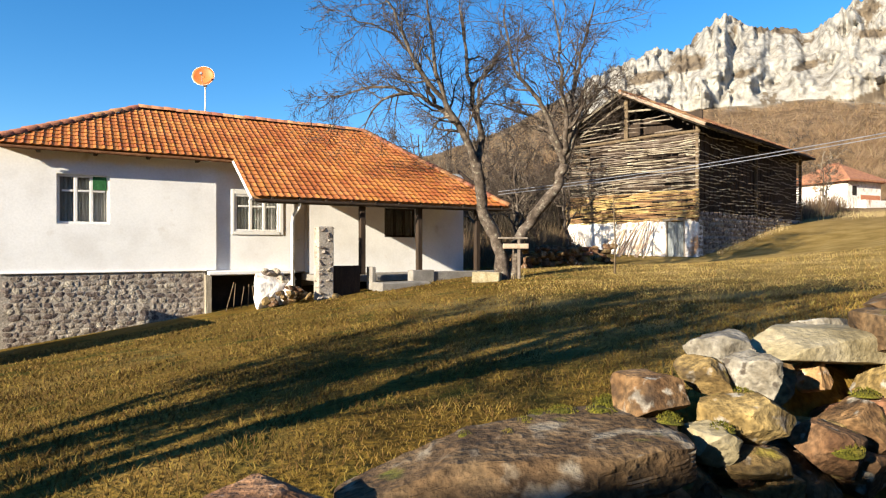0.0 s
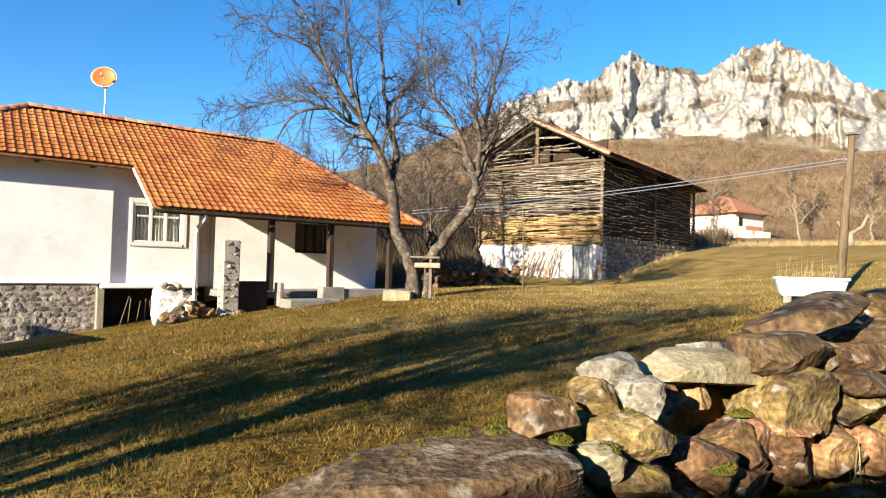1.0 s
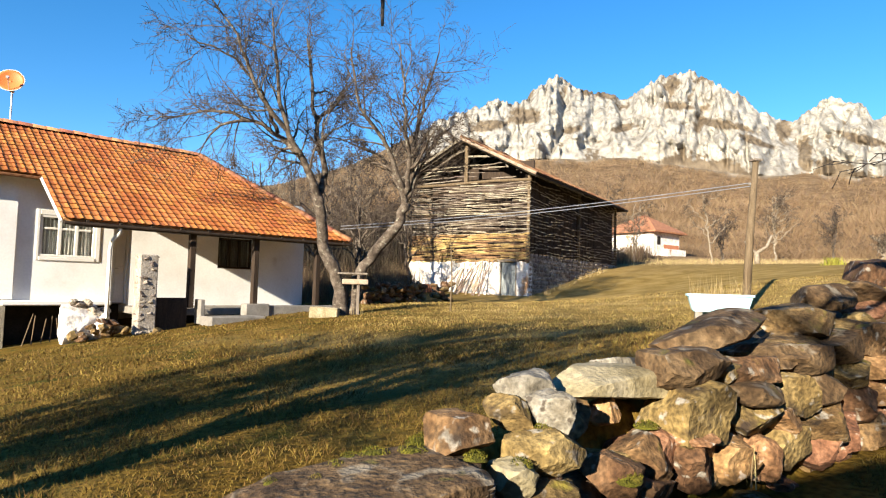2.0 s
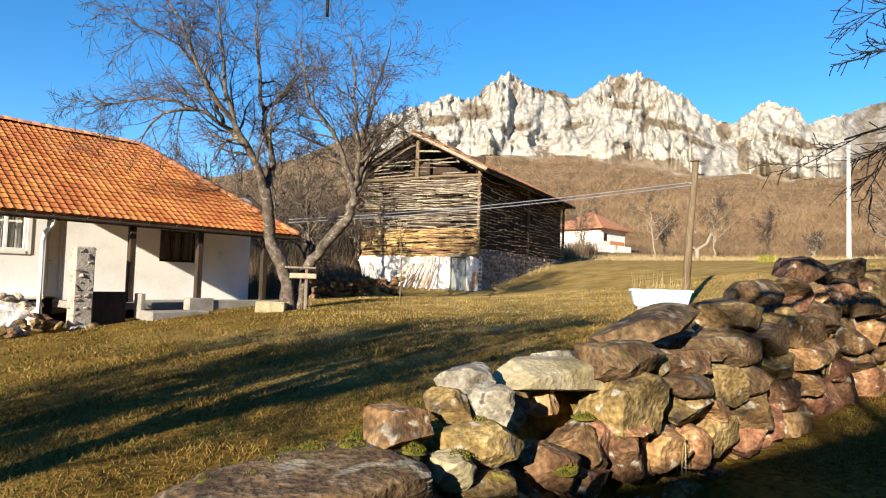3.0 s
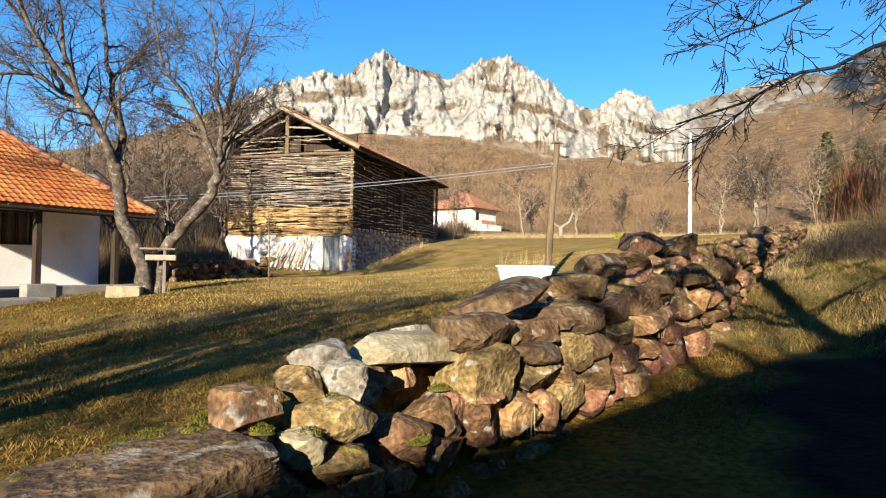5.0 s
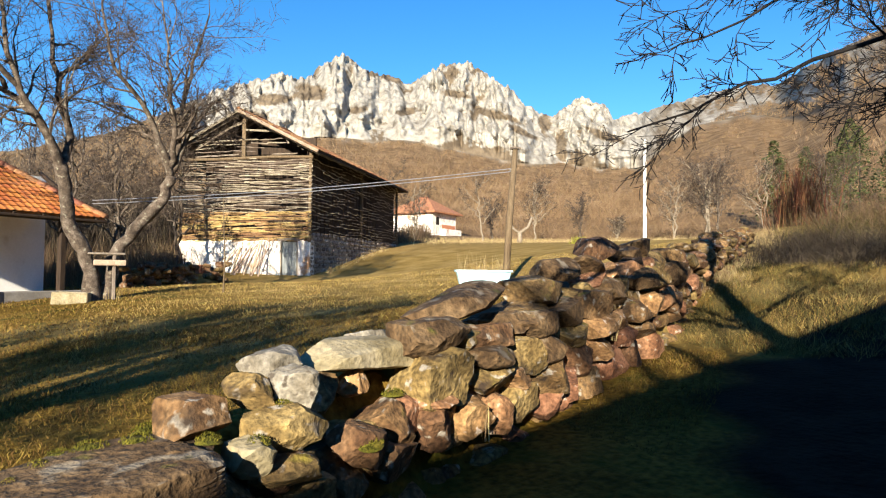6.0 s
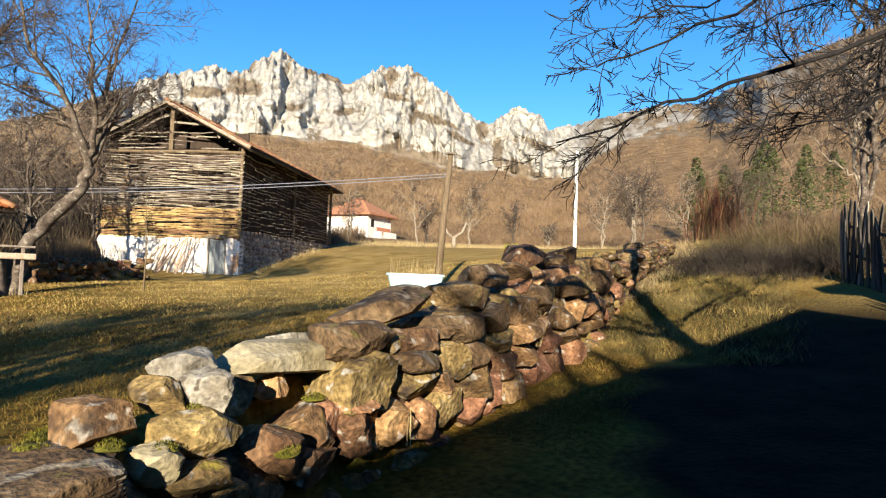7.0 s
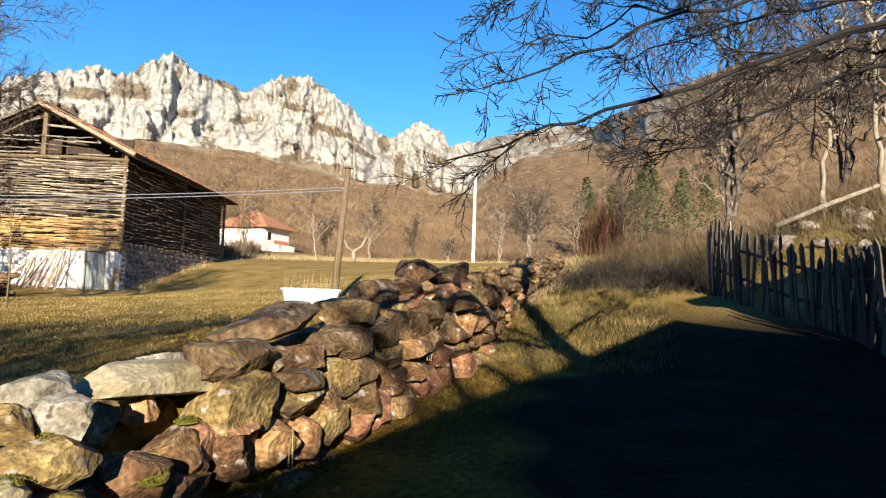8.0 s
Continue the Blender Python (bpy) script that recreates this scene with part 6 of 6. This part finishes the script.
def pine(x, y, h, seed):
    r = random.Random(seed)
    z = PINE_Z(x, y)
    t = thing("pine", Matrix.Translation((x, y, z - 0.5)), "dark green pine on the wooded slope", "pine", "pines on the slope")
    part("trunk", Geo().tube([(0, 0, 0), (0, 0, h * 0.9)], [0.16, 0.04], 6), M_BARK, t)
    g = Geo()
    for k in range(900):
        f = r.random() ** 0.8
        zz = h * (0.18 + 0.82 * f)
        rad = (1 - f) ** 0.7 * h * 0.24 * r.uniform(0.3, 1.0) * (1 + 0.35 * math.sin(zz * 2.3 + seed)) + 0.2
        a = r.uniform(0, 6.283)
        c = Vector((math.cos(a) * rad, math.sin(a) * rad, zz))
        u = Vector((r.gauss(0, 1), r.gauss(0, 1), r.gauss(0, 0.5))).normalized() * 0.32
        w = Vector((r.gauss(0, 1), r.gauss(0, 1), r.gauss(0, 1))).normalized() * 0.14
        g.add([c - u, c + w, c + u, c - w], [(0, 1, 2, 3)])
    part("needles", g, M_NEEDLE, t)["kind"] = "stuff"


_co = np.array([v.co[:] for v in ground.data.vertices])


def PINE_Z(x, y):
    return float(_co[np.argmin((_co[:, 0] - x) ** 2 + (_co[:, 1] - y) ** 2), 2])


for k, (x, y, h) in enumerate([(98, 52, 15), (104, 50, 13), (110, 47, 15), (92, 48, 11), (118, 48, 15), (112, 41, 13), (101, 45, 12), (124, 52, 16), (128, 46, 15), (118, 38, 13)]):
    pine(x, y, h, 200 + k)


# ---- bathtub planter, poles, wires ----
def bathtub():
    a, b = Vector((9.23, 12.65)), Vector((10.42, 11.89))
    c, d = (a + b) / 2, (b - a)
    t = thing("bathtub", pose(c.x, c.y, 0, 0, 0, math.degrees(math.atan2(d.y, d.x))), "old pale blue bathtub used as a planter on the lawn", "bathtub")
    top, bot = 1.61, 1.2
    g = Geo()
    rings = [(bot, 0.80, 0.62), (bot + 0.05, 0.86, 0.74), (top - 0.06, 0.98, 0.96), (top - 0.05, 1.03, 1.08), (top, 1.03, 1.08), (top - 0.005, 0.95, 0.86), (top - 0.09, 0.92, 0.82)]
    n = 28
    for z, fx, fy in rings:
        for k in range(n):
            w = 6.283185 * k / n
            cx, sx = math.cos(w), math.sin(w)
            q4 = (abs(cx) ** 6 + abs(sx) ** 6) ** (-1 / 6)
            g.v.append((cx * q4 * d.length / 2 * fx, sx * q4 * 0.31 * fy, z))
    for i in range(len(rings) - 1):
        for k in range(n):
            g.f.append((i * n + k, i * n + (k + 1) % n, (i + 1) * n + (k + 1) % n, (i + 1) * n + k))
    g.f.append(tuple(range(n - 1, -1, -1)))
    part("tub", g, M_ENAMEL, t, "pale blue enamelled tub")
    part("soil", Geo().box(-0.62, 0.62, -0.22, 0.22, top - 0.16, top - 0.07), M_EARTH, t)
    for sx in (-1, 1):
        part("foot", Geo().box(sx * 0.45 - 0.08, sx * 0.45 + 0.08, -0.16, 0.16, 0.95, bot + 0.005), M_CONCRETE, t, "block under the tub")
    rows = np.stack([rg.uniform(-0.62, 0.62, 130), rg.uniform(-0.2, 0.2, 130), np.full(130, top - 0.1), rg.uniform(0.2, 0.65, 130), np.full(130, 0.008), rg.uniform(0.03, 0.2, 130)], 1)
    s = blades("dry_growth", rows, "dry brown stalks", M_DRYGRASS, "", "stuff", 6)
    s.parent = t


bathtub()


def service_pole():
    x, y = 11.1, 12.95
    z = gz(x, y)
    t = thing("wooden_pole", Matrix.Translation((x, y, z)), "leaning weathered wooden service pole", "pole")
    part("shaft", Geo().tube([(0, 0, -0.1), (0.16, 0.02, 1.9), (0.36, 0.05, 4.96 - z)], [0.105, 0.09, 0.075], 10), M_POLEWOOD, t, "", True)
    part("cap", Geo().box(0.25, 0.48, -0.06, 0.17, 4.96 - z, 5.02 - z), M_GREYWOOD, t)
    part("insulator", Geo().tube([(0.3, 0.05, 4.38 - z), (0.18, 0.08, 4.38 - z)], 0.03, 8), M_CONCRETE, t)


service_pole()
for k, (za, zb) in enumerate([(4.42, 3.62), (4.34, 3.52)]):
    a, b = Vector((11.38, 13.0, za)), HM @ Vector((8.2, 0.3, zb - 0.08))
    pts = [a.lerp(b, i / 24) - Vector((0, 0, 0.13 * math.sin(math.pi * i / 24))) for i in range(25)]
    solo("overhead_wire", Geo().tube(pts, 0.012, 4), M_WIRE, "thin overhead wire from the pole to the house", "wire", "overhead wires")
x, y = 45.5, 35.4
solo("concrete_pole", Geo().tube([(x, y, gz(x, y) - 0.3), (x, y, 13.3)], [0.17, 0.12], 8).box(x - 0.16, x + 0.16, y - 0.05, y + 0.05, 12.9, 13.0), M_WHITEPOLE, "tall white concrete utility pole", "utility pole")


def far_house():
    t = thing("far_house", pose(42.6, 65.4, 0, 0, 0, 115), "small white far house with orange hip roof and bare brick end", "house")
    z0, z1, ln, dp = 4.5, 9.0, 6.6, 5.8
    part("wall", Geo().box(0, ln, -dp, 0, z0, z1, 0.02), M_WHITEWASH, t)
    part("side_wall", Geo().box(-0.05, 0.0, -dp + 0.2, -2.2, z0, z1 - 1.6, 0.005), M_BRICK, t, "bare brick patch")
    part("lean_to", Geo().box(-0.9, -0.06, -dp, -1.6, z0, z1 - 2.2, 0.02), M_WHITEWASH, t)
    g = Geo()
    e = [(-0.7, 0.7), (ln + 0.7, 0.7), (ln + 0.7, -dp - 0.7), (-0.7, -dp - 0.7)]
    g.add([(*p, z1 - 0.05) for p in e] + [(2.7, -dp / 2, 11.1), (ln - 2.7, -dp / 2, 11.1)] + [(*p, z1 - 0.22) for p in e], [(0, 1, 5, 4), (1, 2, 5), (2, 3, 4, 5), (3, 0, 4), (9, 8, 7, 6), (0, 6, 7, 1), (1, 7, 8, 2), (2, 8, 9, 3), (3, 9, 6, 0)])
    r = part("roof", g, M_RIDGE, t, "orange tiled hip roof")
    part("ridge", Geo().tube([(2.6, -dp / 2, 11.12), (ln - 2.6, -dp / 2, 11.12)], 0.12, 6), M_RIDGE, r)
    part("window", Geo().box(-0.04, 0.05, -1.5, -0.8, 7.3, 8.3), M_DARK, t, "small dark window")


far_house()


# ---- picket fence, log and planks ----
def fence():
    t = thing("picket_fence", pose(0, 0, 0), "leaning grey picket fence on the bank", "fence")
    line = [(13.25, 3.91, 3.24), (12.71, 3.27, 3.04), (11.36, 2.05, 2.67), (10.1, 1.12, 2.46), (9.35, 0.63, 2.38), (8.2, -0.2, 2.3)]
    seg = smooth_path(line, 78)
    for i, p in enumerate(seg):
        z0 = gz(p.x, p.y) - 0.1
        h = p.z - z0 + rnd.uniform(-0.32, 0.06)
        m = Matrix.Translation((p.x, p.y, z0)) @ Matrix.Rotation(radians(38), 4, "Z") @ Matrix.Rotation(rnd.gauss(0, 0.10), 4, "Y") @ Matrix.Rotation(rnd.gauss(0, 0.07), 4, "X")
        if rnd.random() > 0.1:
            g = Geo()
            w = rnd.uniform(0.03, 0.06)
            g.add([m @ Vector(c) for c in [(-w, -0.012, 0), (w, -0.012, 0), (w, -0.012, h - 0.08), (0, -0.012, h), (-w, -0.012, h - 0.08), (-w, 0.012, 0), (w, 0.012, 0), (w, 0.012, h - 0.08), (0, 0.012, h), (-w, 0.012, h - 0.08)]],
                  [(0, 1, 2, 3, 4), (9, 8, 7, 6, 5), (0, 5, 6, 1), (1, 6, 7, 2), (2, 7, 8, 3), (3, 8, 9, 4), (4, 9, 5, 0)])
            # pale wood for sunlit pickets at the left end, shade-dark copy elsewhere
            part("picket", g, M_GREYWOOD if i < 14 and i % 3 == 1 else M_SHADEPICKET, t)
    for dz in (0.35, 0.85):
        part("rail", Geo().tube([(p.x + 0.03, p.y - 0.03, p.z - 1.3 + dz) for p in seg[::4]], 0.03, 5), M_SHADEPICKET, t)


fence()
solo("fallen_log", Geo().tube([(17.2, 3.6, 3.5), (17.8, 2.6, 4.05), (18.2, 1.6, 4.5)], [0.07, 0.06, 0.045], 8), M_PALEBARK, "pale fallen trunk lying across the bank", "log", smooth=True)
stone_heap = thing("stone_heap", pose(18, 2.6, 0), "heap of pale stones and boards on the bank", "stone heap")
for i in range(22):
    x, y = rnd.uniform(-2, 1.5), rnd.uniform(-2.5, 1.5)
    part("stone", rock_mesh("stone", rnd.uniform(0.12, 0.35), rnd.uniform(0.12, 0.3), rnd.uniform(0.08, 0.18), 1000 + i, M_BASE, 2), M_BASE, stone_heap).matrix_local = pose(x, y, gz(18 + x, 2.6 + y) + 0.12, rnd.uniform(-15, 15), rnd.uniform(-15, 15), rnd.uniform(0, 360))
farm_wall = thing("farm_wall", pose(0, 0, 0), "low dark rubble wall between house and barn", "stone wall")
for i in range(70):
    f = rnd.random()
    x, y = 2.6 + 4.6 * f + rnd.uniform(-0.2, 0.2), 22.3 + 4.2 * f + rnd.uniform(-0.2, 0.2)
    part("stone", rock_mesh("stone", rnd.uniform(0.15, 0.35), rnd.uniform(0.12, 0.25), rnd.uniform(0.09, 0.17), 1100 + i, M_STONE, 2), M_STONE, farm_wall).matrix_local = pose(x, y, gz(x, y) + rnd.uniform(0.0, 0.75), 0, rnd.uniform(-12, 12), rnd.uniform(0, 360))


# ---- small things round the fruit tree ----
def bird_table():
    t = thing("plank_shelf", Matrix.Translation((TX + 0.1, TY - 0.16, gz(TX, TY))), "two weathered planks nailed between the tree's stems", "shelf")
    part("plank", Geo().box(-0.32, 0.5, -0.1, 0.12, 1.13, 1.18), M_GREYWOOD, t)
    part("plank", Geo().box(-0.2, 0.52, -0.12, -0.08, 0.86, 1.0), M_PALEPOLE, t)
    part("upright", Geo().box(0.22, 0.3, -0.06, 0.02, 0.0, 1.13), M_GREYWOOD, t)


bird_table()
tx, ty = TX - 0.55, TY - 0.3
trough = thing("stone_trough", pose(tx, ty, gz(tx, ty) - 0.04, 0, 3, -14), "small pale concrete trough at the tree's foot", "trough")
part("basin", Geo().box(-0.38, 0.38, -0.24, -0.16, 0, 0.3, 0.02).box(-0.38, 0.38, 0.16, 0.24, 0, 0.3, 0.02).box(-0.38, -0.3, -0.16, 0.16, 0, 0.3, 0.02).box(0.3, 0.38, -0.16, 0.16, 0, 0.3, 0.02).box(-0.3, 0.3, -0.16, 0.16, 0, 0.08), M_PALE, trough)
bp = BM @ Vector((-1.0, 5.2, 0))
brick_stack = thing("brick_stack", pose(bp.x, bp.y, gz(bp.x, bp.y), 0, 0, 35), "small stack of red hollow bricks by the barn", "bricks")
for i in range(9):
    part("brick", Geo().box(-0.12, 0.12, -0.06, 0.06, 0, 0.14), M_BRICK, brick_stack).matrix_local = pose((i % 3) * 0.2 - 0.2, 0.02 * (i % 2), (i // 3) * 0.145, 0, 0, 90 + rnd.uniform(-6, 6))
for i in range(5):
    p = HM @ Vector((-0.3 + i * 0.22, 2.0 + 0.05 * i, 0))
    solo("cellar_stick", Geo().tube([(p.x, p.y, gz(p.x, p.y) - 0.02), (p.x + rnd.uniform(-0.2, 0.2), p.y + 0.1, gz(p.x, p.y) + rnd.uniform(0.5, 0.85))], 0.015, 5), M_POLEWOOD, "dry stick standing at the cellar mouth", "stick", "sticks at the cellar mouth")


# ---- unseen box beside the farmhouse, added for the shadow it casts ----
def shadow_box():
    t = thing("shadow_box", pose(-8.45, 11.15, 0, 0, 0, 135), "unseen grey box at the lawn's edge, added to cast the strip of shade", "shed")
    part("walls", Geo().box(0.05, 4.4, 0.05, 2.0, -2.5, 1.2, 0.02), M_GREYWOOD, t)
    part("roof", Geo().box(0, 4.5, 0, 2.1, 1.204, 1.32, 0.05), M_TILE_OLD, t)


shadow_box()


# ---- unseen block beyond the yard's corner, added to shade the fence ----
def shade_block():
    t = thing("shade_block", pose(6.2, -2.7, 0), "plain dark block added out of view to shade the fence", "shed")
    part("walls", Geo().box(0, 8, -3.2, 0, -0.2, 4.2, 0.02), M_DARKWOOD, t)
    part("roof", Geo().box(-0.3, 8.3, -3.5, 0.3, 4.21, 4.45, 0.02), M_TILE_OLD, t)


shade_block()
